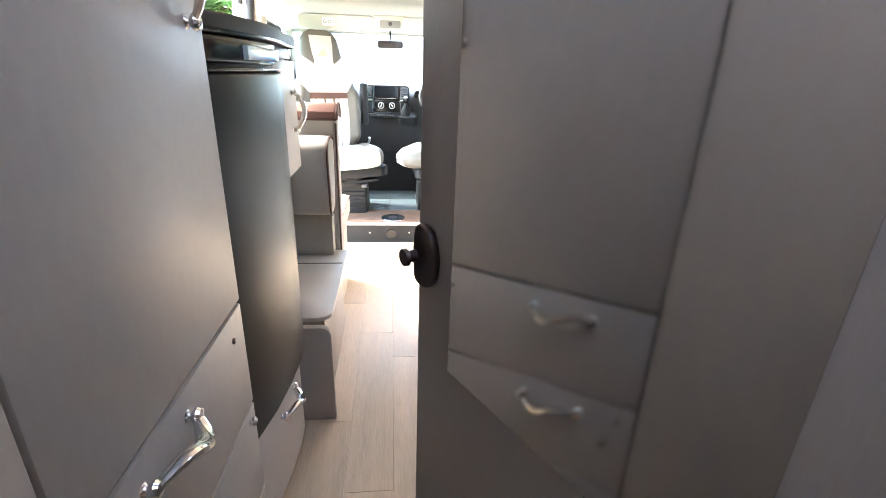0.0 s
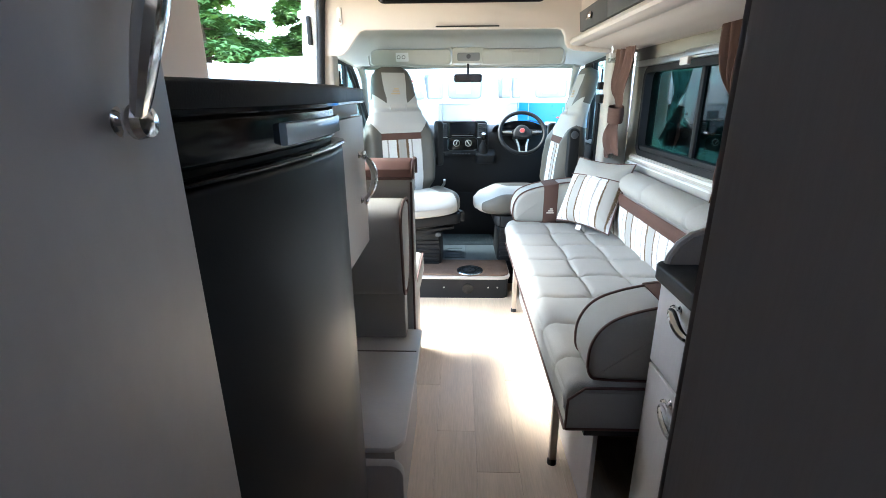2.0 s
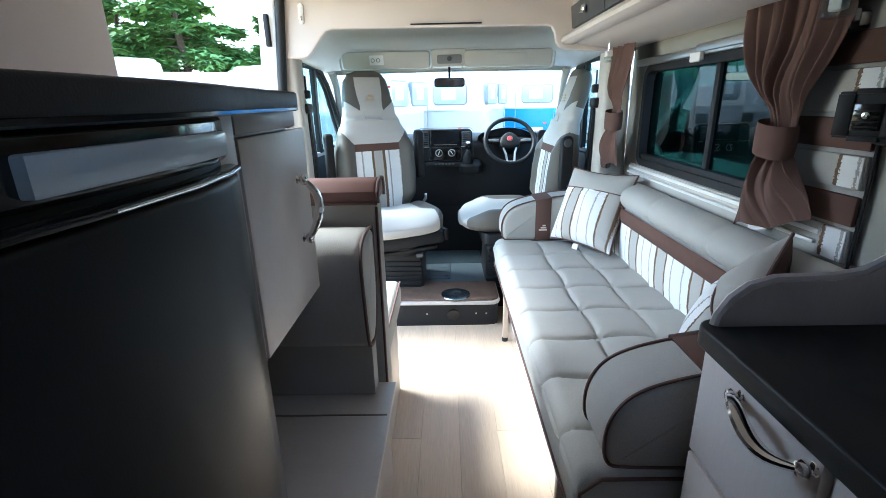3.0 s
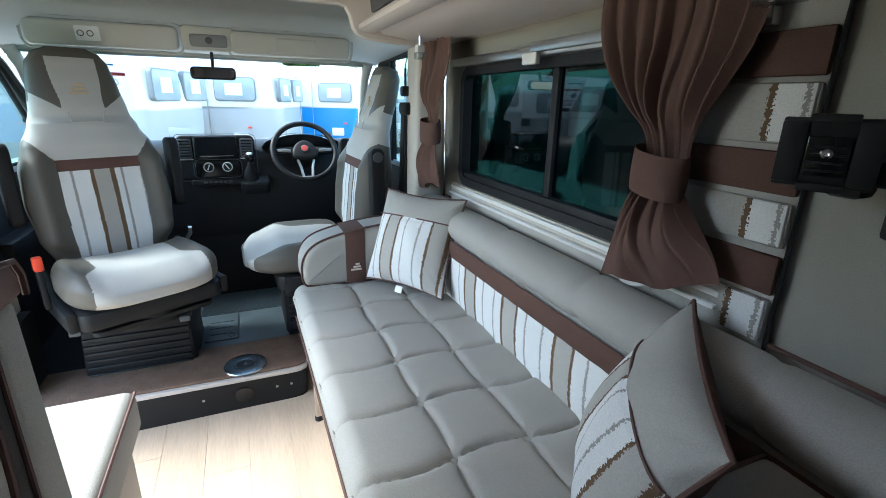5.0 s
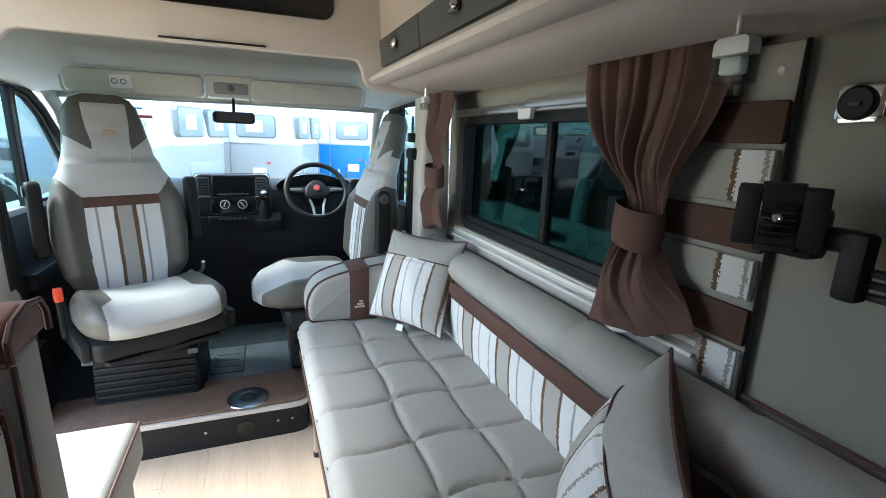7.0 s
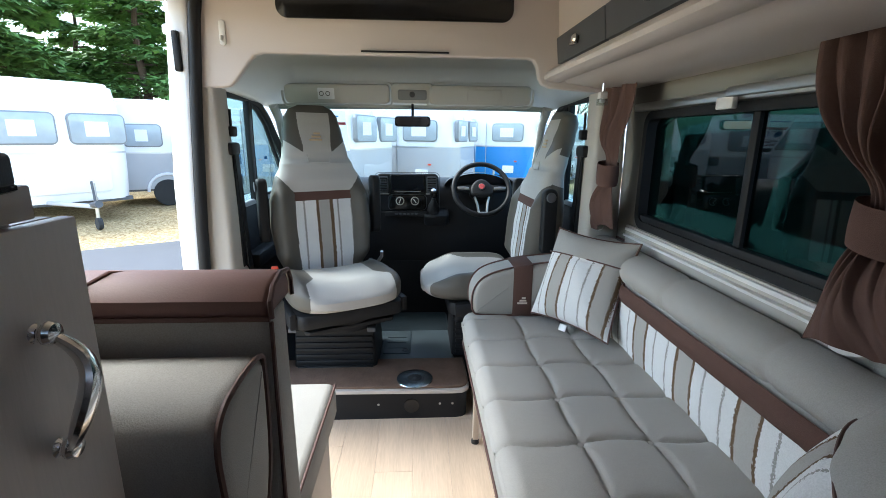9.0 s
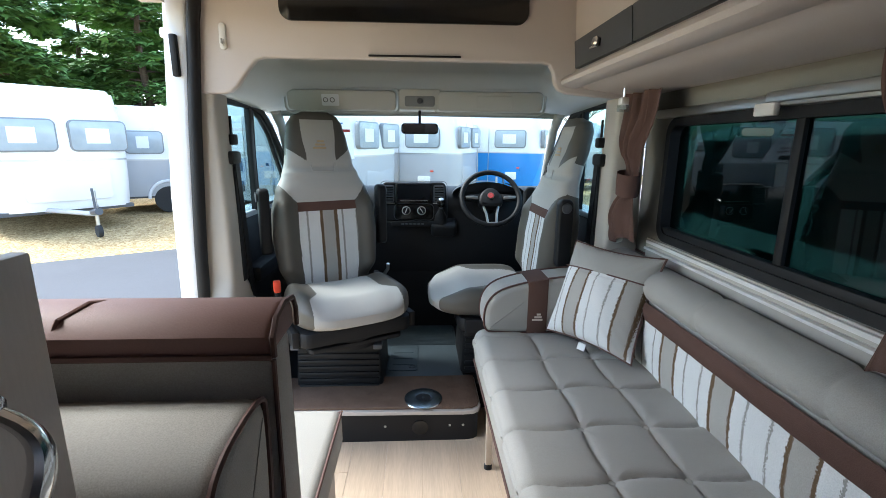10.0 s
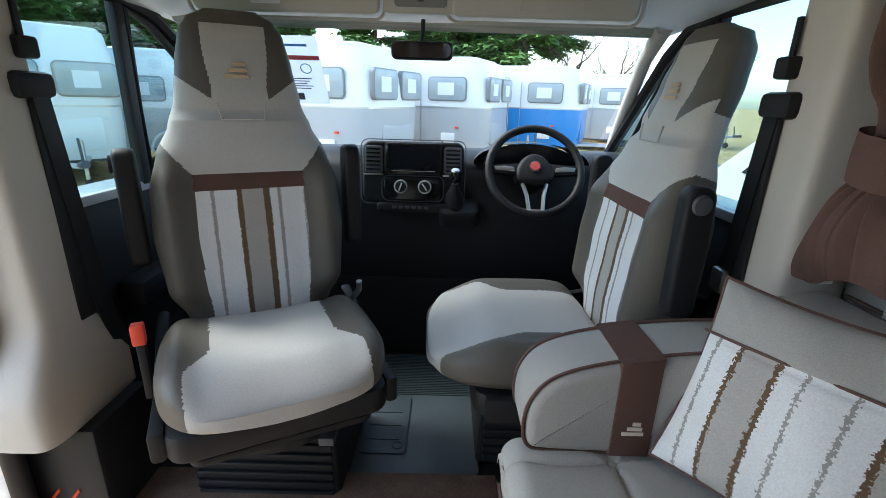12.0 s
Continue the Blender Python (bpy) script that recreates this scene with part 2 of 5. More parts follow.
def single(name, bm, m, label, category, group="", kind="", at=None, angle=38):
    ob = new(name, finish(bm, name, m, angle=angle))
    if at is not None:
        ob.matrix_basis = at
    return tagged(ob, label, category, group, kind)


def struct(name, bm, m, label="", category="", angle=38):
    return tagged(new(name, finish(bm, name, m, angle=angle)), label, category, kind="structure")


def rb(x0, x1, y0, y1, z0, z1, r=0.004, seg=2, bm=None, m=None):
    """A box with rounded edges, added to bm."""
    b = bmesh.new()
    bmesh.ops.create_cube(b, size=1)
    for v in b.verts:
        v.co = Vector(((x0 + x1) / 2 + v.co.x * (x1 - x0), (y0 + y1) / 2 + v.co.y * (y1 - y0), (z0 + z1) / 2 + v.co.z * (z1 - z0)))
    if r > 0:
        bmesh.ops.bevel(b, geom=b.edges[:], offset=min(r, 0.48 * min(x1 - x0, y1 - y0, z1 - z0)), segments=seg, profile=0.5, affect="EDGES")
    if m is not None:
        bmesh.ops.transform(b, matrix=m, verts=b.verts)
    return merge(bm, b)


def merge(bm, b):
    if bm is None:
        return b
    me = bpy.data.meshes.new("tmp")
    b.to_mesh(me)
    b.free()
    bm.from_mesh(me)
    bpy.data.meshes.remove(me)
    return bm


def prism(pts, axis, a, b, r=0.0, seg=2, bm=None):
    """A polygon pushed along an axis from a to b; pts are in the other two axes, in order."""
    k = bmesh.new()

    def at(p, s):
        return {"x": (s, p[0], p[1]), "y": (p[0], s, p[1]), "z": (p[0], p[1], s)}[axis]
    lo, hi = [k.verts.new(at(p, a)) for p in pts], [k.verts.new(at(p, b)) for p in pts]
    n = len(pts)
    for i in range(n):
        k.faces.new((lo[i], lo[(i + 1) % n], hi[(i + 1) % n], hi[i]))
    k.faces.new(lo[::-1]), k.faces.new(hi)
    bmesh.ops.recalc_face_normals(k, faces=k.faces)
    if r:
        caps = [e for e in k.edges if len({round(v.co["xyz".index(axis)], 5) for v in e.verts}) == 1]
        bmesh.ops.bevel(k, geom=caps, offset=r, segments=seg, profile=0.5, affect="EDGES")
    return merge(bm, k)


def rpoly(x0, x1, y0, y1, r, n=5, which=(1, 1, 1, 1)):
    """A rectangle with rounded corners, as points: order -- +- ++ -+."""
    out = []
    for (cx, cy, a0), w in zip(((x0, y0, 180), (x1, y0, 270), (x1, y1, 0), (x0, y1, 90)), which):
        q = r * w
        ox, oy = (cx + q if cx == x0 else cx - q), (cy + q if cy == y0 else cy - q)
        if q == 0:
            out.append((cx, cy))
            continue
        for i in range(n + 1):
            a = radians(a0 + 90 * i / n)
            out.append((ox + q * math.cos(a), oy + q * math.sin(a)))
    return out


def tube(pts, r, n=8, bm=None, closed=False, flat=1.0):
    """A round bar along points; r may be a list."""
    k = bmesh.new()
    pts = [Vector(p) for p in pts]
    rings = []
    side = Vector((0.13, 0.31, 0.94))
    for i, p in enumerate(pts):
        if closed:
            d = pts[(i + 1) % len(pts)] - pts[i - 1]
        else:
            d = pts[min(i + 1, len(pts) - 1)] - pts[max(i - 1, 0)]
        d.normalize()
        u = side - d * side.dot(d)
        if u.length < 0.05:
            u = Vector((1, 0, 0)) - d * d.x
        u.normalize()
        side = u
        w = d.cross(u)
        q = r[i] if isinstance(r, (list, tuple)) else r
        rings.append([k.verts.new(p + u * (q * math.cos(6.28318 * j / n)) + w * (q * flat * math.sin(6.28318 * j / n))) for j in range(n)])
    m = len(rings)
    for i in range(m if closed else m - 1):
        a, b = rings[i], rings[(i + 1) % m]
        for j in range(n):
            k.faces.new((a[j], a[(j + 1) % n], b[(j + 1) % n], b[j]))
    if not closed:
        k.faces.new(rings[0][::-1]), k.faces.new(rings[-1])
    bmesh.ops.recalc_face_normals(k, faces=k.faces)
    return merge(bm, k)


def lathe(prof, n=24, m=None, bm=None):
    """Points (radius, height) turned about z."""
    k = bmesh.new()
    rings = [[k.verts.new((max(r, 1e-4) * math.cos(6.28318 * j / n), max(r, 1e-4) * math.sin(6.28318 * j / n), z)) for j in range(n)] for r, z in prof]
    for a, b in zip(rings, rings[1:]):
        for j in range(n):
            k.faces.new((a[j], a[(j + 1) % n], b[(j + 1) % n], b[j]))
    k.faces.new(rings[0][::-1]), k.faces.new(rings[-1])
    bmesh.ops.recalc_face_normals(k, faces=k.faces)
    if m is not None:
        bmesh.ops.transform(k, matrix=m, verts=k.verts)
    return merge(bm, k)


def ring(r, t, m, bm=None):
    """A round ring lying in the local xy plane."""
    return tube([m @ Vector((r * math.cos(6.28318 * i / 28), r * math.sin(6.28318 * i / 28), 0)) for i in range(28)], t, 6, bm, closed=True)


def grid(fn, nu, nv, bm=None, wrap=False):
    """A sheet: fn(u, v) for u, v in 0..1."""
    k = bmesh.new()
    vs = [[k.verts.new(fn(i / nu, j / nv)) for i in range(nu if wrap else nu + 1)] for j in range(nv + 1)]
    for j in range(nv):
        for i in range(nu):
            i2 = (i + 1) % nu if wrap else i + 1
            k.faces.new((vs[j][i], vs[j][i2], vs[j + 1][i2], vs[j + 1][i]))
    return merge(bm, k)


def zones(bm, zone):
    """Splits a bmesh by zone(face centre) into one bmesh a zone."""
    names = {}
    for f in bm.faces:
        names.setdefault(zone(f.calc_center_median()), []).append([tuple(v.co) for v in f.verts])
    out = {}
    for key, faces in names.items():
        k, seen = bmesh.new(), {}
        for f in faces:
            vs = []
            for c in f:
                q = tuple(round(x, 5) for x in c)
                if q not in seen:
                    seen[q] = k.verts.new(c)
                vs.append(seen[q])
            vs = [v for i, v in enumerate(vs) if v is not vs[i - 1]]
            if len(vs) < 3:
                continue
            try:
                k.faces.new(vs)
            except ValueError:
                pass
        out[key] = k
    bm.free()
    return out


def smooth_step(a, b, x):
    t = min(1, max(0, (x - a) / (b - a)))
    return t * t * (3 - 2 * t)


def lerp_table(tab, z):
    if z <= tab[0][0]:
        return tab[0][1:]
    for a, b in zip(tab, tab[1:]):
        if z <= b[0]:
            t = (z - a[0]) / (b[0] - a[0])
            t = t * t * (3 - 2 * t) * 0.5 + t * 0.5
            return [p + (q - p) * t for p, q in zip(a[1:], b[1:])]
    return tab[-1][1:]


def bow_handle(parent, m, length=0.16, name="handle"):
    """A curved chrome cupboard handle along local x, standing out along local z, with ball-ended feet."""
    n = 18
    pts = []
    for i in range(n + 1):
        s = i / n
        wave = 0.011 * math.sin(6.28 * s)
        pts.append(m @ Vector(((s - 0.5) * length, wave, 0.010 + 0.030 * math.sin(math.pi * s) ** 0.8)))
    rad = [0.0052 + 0.0045 * math.sin(math.pi * i / n) for i in range(n + 1)]
    bm = tube(pts, rad, 10, flat=1.5)
    for s in (-0.5, 0.5):
        lathe([(0.0, 0), (0.010, 0.0), (0.007, 0.003), (0.0065, 0.006), (0.0115, 0.010), (0.0125, 0.014), (0.010, 0.019), (0.0, 0.022)], 14, m @ pose(s * length, 0, 0), bm)
    return part(name, bm, M_chrome, parent, "curved chrome bow handle")


def soft(pts, rounds=2):
    """A closed outline with its corners rounded off."""
    for _ in range(rounds):
        q = []
        for i in range(len(pts)):
            p0, p1 = Vector(pts[i]), Vector(pts[(i + 1) % len(pts)])
            q += [tuple(p0.lerp(p1, 0.25)), tuple(p0.lerp(p1, 0.75))]
        pts = q
    return pts

# ---------- the van's shell ----------
XE, XW = 0.955, -0.92
floor = struct("floor", rb(-0.96, 1.0, -4.0, 0.278, -0.06, -0.006, 0), M_joint, "pale oak vinyl plank floor of the camper van", "floor")
wall = rb(XE, 1.03, -4.0, 0.12, 0.0, 0.965, 0)
rb(XE, 1.03, -4.0, 0.12, 1.40, 1.93, 0, bm=wall)
rb(XE, 1.03, -4.0, -1.13, 0.965, 1.40, 0, bm=wall)
rb(XE, 1.03, -0.07, 0.12, 0.965, 1.40, 0, bm=wall)
struct("wall_east", wall, M_wall, "grey cloth-lined van side wall", "wall")
wall = rb(-1.0, XW, -4.0, -1.14, 0.0, 1.93, 0)
rb(-1.0, XW, -1.14, 0.03, 1.80, 1.93, 0, bm=wall)
struct("wall_west", wall, M_cream, "cream-lined van side wall with sliding door opening", "wall")
wall = rb(-1.0, 1.03, -4.06, -4.0, -0.06, 0.95, 0)
rb(-1.0, 1.03, -4.06, -4.0, 1.65, 1.93, 0, bm=wall)
rb(-1.0, 1.03, -4.06, -4.0, 0.95, 1.65, 0, bm=wall)
struct("wall_south", wall, M_lam, "plain rear wall of the van", "wall")
# two unseen openings are added over the aisle to let sky light in
roof = rb(-1.0, 0.08, -4.0, 0.10, 1.90, 1.95, 0)
rb(0.35, 1.03, -4.0, 0.10, 1.90, 1.95, 0, bm=roof)
for y0, y1 in ((-4.0, -3.42), (-3.04, -2.62), (-2.32, 0.10)):
    rb(0.08, 0.35, y0, y1, 1.90, 1.95, 0, bm=roof)
struct("ceiling", roof, M_cream, "cream lined camper ceiling", "ceiling")

# front bulkhead over the cab, with its arch
arch = [(-0.90, 1.90), (-0.90, 1.50), (-0.835, 1.496), (-0.765, 1.496), (-0.735, 1.503), (-0.71, 1.525), (-0.655, 1.595), (-0.63, 1.622), (-0.60, 1.631),
        (0.49, 1.628), (0.515, 1.62), (0.53, 1.595), (0.54, 1.55), (0.555, 1.527), (0.59, 1.512), (0.75, 1.50), (0.955, 1.50), (0.955, 1.90)]
bk = thing("bulkhead", "cream moulded bulkhead panel arched over the cab", "wall panel", kind="structure")
part("panel", prism(arch, "y", 0.085, 0.125, 0.008, 3), M_cream, bk)
part("rooflight_panel", prism(rpoly(-0.53, 0.42, 1.762, 1.94, 0.045, 6), "y", 0.075, 0.09, 0.003), M_gloss, bk, "dark tinted rooflight panel")
part("trim_slot", rb(-0.2, 0.16, 0.078, 0.086, 1.640, 1.647, 0.002), M_plastic, bk)
hk = thing("coat_hook", "small white plastic coat hook on the cream bulkhead", "hook", pose(-0.745, 0.088, 1.70))
part("plate", prism(rpoly(-0.013, 0.013, -0.045, 0.05, 0.012, 5), "y", -0.012, 0.0, 0.004), M_wplast, hk)
part("hook_tip", tube([(0, -0.010, -0.01), (0, -0.022, -0.03), (0, -0.030, -0.025), (0, -0.03, -0.01)], 0.005), M_wplast, hk)

# step into the cab
st = thing("cab_step", "low carpeted step up into the cab with black riser", "step", kind="structure")
lip = [(-0.80, 0.30), (-0.80, 0.13), (-0.79, 0.085), (-0.76, 0.045), (-0.72, 0.02), (-0.66, 0.01), (0.19, -0.004), (0.235, 0.0), (0.262, 0.02), (0.272, 0.05), (0.272, 0.30)]
riser = [(-0.60, 0.30), (-0.60, 0.012), (0.20, 0.012), (0.236, 0.018), (0.256, 0.034), (0.262, 0.06), (0.262, 0.30)]
part("riser", prism(riser, "z", 0.0, 0.135), M_plastic, st, "black plastic riser")
part("lip", prism(lip, "z", 0.135, 0.155, 0.004), M_lam_lt, st, "pale laminate lip")
lip2 = [(x * 0.985 - 0.002, y + (0.013 if y < 0.29 else 0.0)) for x, y in lip]
cp = prism(lip2, "z", 0.155, 0.168, 0.005, 2)
part("carpet", cp, M_carpet, st, "brown short-pile carpet")
part("speaker_hole", lathe([(0.0, 0), (0.036, 0), (0.036, 0.004), (0.028, 0.007), (0.0, 0.004)], 24, pose(-0.004, 0.0125, 0.068, 90)), M_gloss, st)
for x in (-0.16, 0.13, 0.19):
    part("screw", lathe([(0.0, 0), (0.006, 0), (0.005, 0.003), (0.0, 0.004)], 10, pose(x, 0.0125, 0.075, 90)), M_alu, st)
ds = thing("table_socket", "round steel table leg socket set in the carpet", "socket", pose(0.011, 0.083, 0.168))
part("plate", lathe([(0.0, 0), (0.088, 0.0), (0.086, 0.004), (0.05, 0.007), (0.036, 0.005)], 40), M_steel_disc, ds)
part("bore", lathe([(0.0, 0.0), (0.034, 0.0), (0.034, 0.0065), (0.026, 0.0075), (0.0, 0.004)], 28), M_plastic, ds)

# cab floor, doors, roof
struct("cab_floor", rb(-0.98, 1.0, 0.28, 1.75, -0.06, 0.128, 0.0), M_plastic, "black moulded cab floor", "floor")
cm = thing("rubber_mat", "dark grey ribbed rubber floor mat in the cab", "floor mat", pose(0, 0, 0.128))
part("sheet", prism(rpoly(-0.21, 0.22, 0.315, 1.02, 0.03), "z", 0, 0.014, 0.004), M_rubber, cm)
part("raised_panel", prism(rpoly(-0.17, -0.015, 0.40, 0.70, 0.015), "z", 0.014, 0.021, 0.003), M_rubber, cm)
part("emblem_ring", ring(0.016, 0.0025, pose(-0.045, 0.435, 0.022)), M_plast_gr, cm)
for k in range(26):
    part("rib", rb(-0.2, 0.21, 0.72 + k * 0.0115, 0.725 + k * 0.0115, 0.014, 0.018, 0), M_rubber, cm)
for k in range(3):
    part("rib", rb(-0.15, -0.04, 0.46 + k * 0.07, 0.464 + k * 0.07, 0.021, 0.024, 0), M_rubber, cm)


def cab_side(s, label):
    """One cab door with its window, the pillar trims and the seat belt; s is -1 (west) or 1."""
    d = thing("door_1" if s < 0 else "door_2", "closed black-lined cab door with white outer skin", "door", kind="structure")
    lower = [(0.22, 0.10), (1.6, 0.10), (1.6, 0.93), (1.0, 0.955), (0.22, 0.95)]
    part("lining", prism(lower, "x", s * 0.88, s * 0.98, 0.015), M_plastic, d)
    part("outer_skin", prism([(0.10, -0.1), (1.75, -0.1), (1.75, 0.95), (0.10, 0.95)], "x", s * 0.985, s * 1.02, 0.004), M_white, d)
    part("sill_top", prism([(0.22, 0.945), (1.55, 0.93), (1.55, 0.955), (0.22, 0.975)], "x", s * 0.86, s * 0.99, 0.006), M_silver, d)
    part("armrest", rb(min(s * .80, s * .89), max(s * .80, s * .89), 0.45, 0.95, 0.62, 0.70, 0.02), M_plastic, d)
    part("window_bar", rb(min(s * .855, s * .885), max(s * .855, s * .885), 0.625, 0.665, 0.96, 1.49, 0.006), M_plastic, d)
    fr = [(0.26, 1.50), (0.65, 1.50), (0.80, 1.475), (0.95, 1.40), (1.35, 1.08), (1.50, 0.96)]
    part("window_frame", tube([(s * 0.865, y, z) for y, z in fr], 0.024, 8), M_plastic, d)
    q = [(0.68, 0.97), (1.28, 0.97), (0.93, 1.36), (0.80, 1.44), (0.68, 1.47)]
    part("quarter_frame", tube([(s * 0.868, y, z) for y, z in q], 0.014, 8, closed=True), M_plastic, d)
    g = part("pane", prism([(0.24, 0.965), (1.48, 0.965), (0.93, 1.41), (0.66, 1.495), (0.24, 1.495)], "x", s * 0.874, s * 0.878), M_sideglass, d)
    g.visible_shadow = False
    # pillar behind the door
    p = thing("pillar_trim", "beige moulded door pillar trim" + label, "pillar trim", kind="structure")
    x0, x1 = (-0.945, -0.795) if s < 0 else (0.80, 0.955)

    def column(u, v):
        z = 0.455 + 1.045 * v
        bulge = smooth_step(0.75, 0.55, z)
        taper = smooth_step(0.95, 1.5, z)
        a = 6.28318 * u
        cx, cy = (x0 + x1) / 2, 0.17 + 0.03 * bulge
        hx, hy = (x1 - x0) / 2 + 0.012 * bulge - 0.01 * taper, 0.075 + 0.10 * bulge
        c, n_ = math.cos(a), math.sin(a)
        return (cx + hx * math.copysign(abs(c) ** 0.35, c), cy + hy * math.copysign(abs(n_) ** 0.35, n_), z)
    part("column", grid(column, 40, 30, wrap=True), M_trim, p, angle=60)
    part("belt_channel", rb(min(s * .79, s * .80), max(s * .79, s * .80), 0.20, 0.255, 0.70, 1.22, 0.004), M_plastic, p, "black belt channel")
    part("foot_panel", rb(x0, x1 + (0.05 if s < 0 else 0), 0.10, 0.32, 0.0, 0.455, 0.01), M_plastic, p, "black lower panel")
    b = thing("seat_belt", "black seat belt hanging beside the door pillar", "seat belt")
    bx = s * 0.80
    part("top_anchor", rb(bx - .02, bx + .02, 0.20, 0.245, 1.30, 1.345, 0.008), M_plastic, b)
    part("slot", rb(bx - .004, bx + .004, 0.215, 0.23, 1.345, 1.42, 0.002), M_plastic, b)
    part("guide", rb(bx - .02, bx + .02, 0.17, 0.27, 1.22, 1.275, 0.014), M_plastic, b)
    part("webbing", prism([(0.20, 1.25), (0.245, 1.25), (0.30, 0.72), (0.40, 0.35), (0.36, 0.33), (0.25, 0.70)], "x", bx - 0.012 * s - .002, bx - 0.012 * s + .002), M_plastic, b)
    part("tongue", rb(bx - .03, bx - .01, 0.24, 0.29, 0.80, 0.86, 0.006), M_alu, b)


cab_side(-1, " by the open sliding door")
cab_side(1, " beside the settee")
sc = thing("scratch_mark", "small red slanted marks on the black pillar foot", "marking", pose(-0.858, 0.098, 0.25))
for dx in (-0.025, 0.025):
    part("stroke", tube([(dx - 0.02, 0, -0.028), (dx - .004, 0, -0.012), (dx - .006, 0, -0.004), (dx + 0.02, 0, 0.028)], 0.0045, 6, flat=0.4), M_red, sc)

# sliding door edge: white body flange and black seal
fl = thing("door_frame_1", "white painted door opening edge with black rubber seal", "door frame", kind="structure")
part("flange", prism([(-1.03, -0.45), (-0.935, -0.45), (-0.935, 0.30), (-0.905, 1.1), (-0.852, 1.93), (-0.94, 1.93), (-1.0, 1.1)], "y", 0.055, 0.16, 0.02, 3), M_white, fl)
part("seal", tube([(-0.920, 0.065, -0.02), (-0.920, 0.065, 0.45), (-0.903, 0.065, 0.9), (-0.872, 0.065, 1.4), (-0.842, 0.065, 1.75), (-0.818, 0.06, 1.88)], 0.024, 10), M_plastic, fl)
part("latch", rb(-0.960, -0.940, 0.035, 0.07, 0.52, 0.60, 0.006), M_plastic, fl)
part("hinge_track", rb(-0.925, -0.900, 0.035, 0.06, 1.55, 1.70, 0.006), M_plastic, fl)

# cab roof lining and sun visors
def lining(u, v):
    x = -0.86 + 1.72 * u
    y = 0.11 + 0.85 * v
    edge = smooth_step(0.70, 1.0, abs(u - 0.5) * 2)
    z = 1.665 - 0.02 * v - 0.155 * smooth_step(0.55, 1.0, v)
    side = 1.505 - 0.035 * v
    return (x, y, z + (side - z) * edge)
hl = thing("headlining", "pale grey moulded cab roof lining", "ceiling", kind="structure")
k = grid(lining, 60, 40)
bmesh.ops.solidify(k, geom=k.faces[:], thickness=-0.02)
part("shell", k, M_head, hl, angle=70)
part("roof_skin", rb(-1.0, 1.0, 0.12, 0.98, 1.70, 1.74, 0.01), M_white, hl)
part("windscreen_header", tube([(-0.82, 0.90, 1.475), (-0.6, 0.95, 1.483), (0, 0.975, 1.488), (0.6, 0.95, 1.483), (0.82, 0.90, 1.475)], 0.022, 8), M_head, hl)
for s, lab in ((-1, "grey folded-up sun visor with a printed label"), (1, "grey folded-up sun visor with a mirror flap")):
    vz = thing("sun_visor", lab, "sun visor", pose(s * 0.395, 0.756, 1.538, 105), group="cab sun visors")
    part("recess_rim", tube([(x, y, 0.004) for x, y in rpoly(-0.315, 0.285, -0.07, 0.062, 0.035)], 0.006, 6, closed=True), M_head, vz)
    part("pad", prism(rpoly(-0.30, 0.27, -0.055, 0.05, 0.025), "z", -0.004, 0.022, 0.009, 3), M_head, vz)
    if s < 0:
        part("printed_label", prism(rpoly(-0.12, -0.03, -0.03, 0.03, 0.006), "z", 0.0222, 0.0235), M_paper, vz)
        for q in range(2):
            part("printed_mark", ring(0.011, 0.002, pose(-0.10 + 0.035 * q, 0, 0.0235)), M_plast_gr, vz)
    else:
        part("flap", prism(rpoly(-0.09, 0.10, -0.035, 0.03, 0.008), "z", 0.0215, 0.027, 0.002), M_head, vz)
oc = thing("roof_console", "grey roof console with dark map lights", "console", pose(0.0, 0.765, 1.54, 105))
part("body", prism(rpoly(-0.115, 0.115, -0.05, 0.06, 0.025), "z", -0.006, 0.022, 0.008, 3), M_head, oc)
part("lens", prism(rpoly(-0.08, 0.08, -0.03, 0.025, 0.012), "z", 0.022, 0.027, 0.003), M_cvframe, oc)
part("switch", lathe([(0.0, 0), (0.016, 0), (0.014, 0.004), (0.0, 0.005)], 16, pose(0, 0, 0.027)), M_plast_gr, oc)
rm = thing("rear_view_mirror", "black rear-view mirror on a stalk at the windscreen", "mirror", pose(0.0, 0.862, 1.394))
part("housing", rb(-0.105, 0.105, -0.005, 0.035, -0.030, 0.030, 0.022, 4), M_plastic, rm)
part("glass", prism(rpoly(-0.097, 0.097, -0.023, 0.023, 0.02), "y", -0.009, -0.0045), M_mirror, rm)
part("stalk", tube([(0, 0.02, 0.02), (0, 0.045, 0.06), (0, 0.06, 0.10)], 0.008), M_plastic, rm)

# windscreen and its pillars
ws = thing("window_1", "wide clear windscreen looking on to parked caravans", "windscreen", kind="structure")
k = grid(lambda u, v: ((-0.80 + 1.60 * u) * (1.02 - 0.04 * v), 1.62 - 0.70 * v + 0.09 * math.cos(math.pi * (u - 0.5)) - 0.06, 0.97 + 0.515 * v), 24, 12)
g = part("pane", k, M_ws, ws)
g.visible_shadow = False
for s in (-1, 1):
    part("pillar", tube([(s * 0.80, 0.87, 1.485), (s * 0.805, 1.0, 1.40), (s * 0.845, 1.25, 1.20), (s * 0.90, 1.56, 0.95)], [0.03, 0.026, 0.024, 0.024], 10), M_head, ws, "grey windscreen pillar trim")
pn = thing("price_sheet", "white price sheet with red band taped to the windscreen", "price sheet", look((-0.545, 1.28, 1.335), (-0.545, 2.0, 1.86)))
part("sheet", prism(rpoly(-0.105, 0.105, -0.16, 0.16, 0.004), "z", -0.0003, 0.0003), M_sheet, pn)
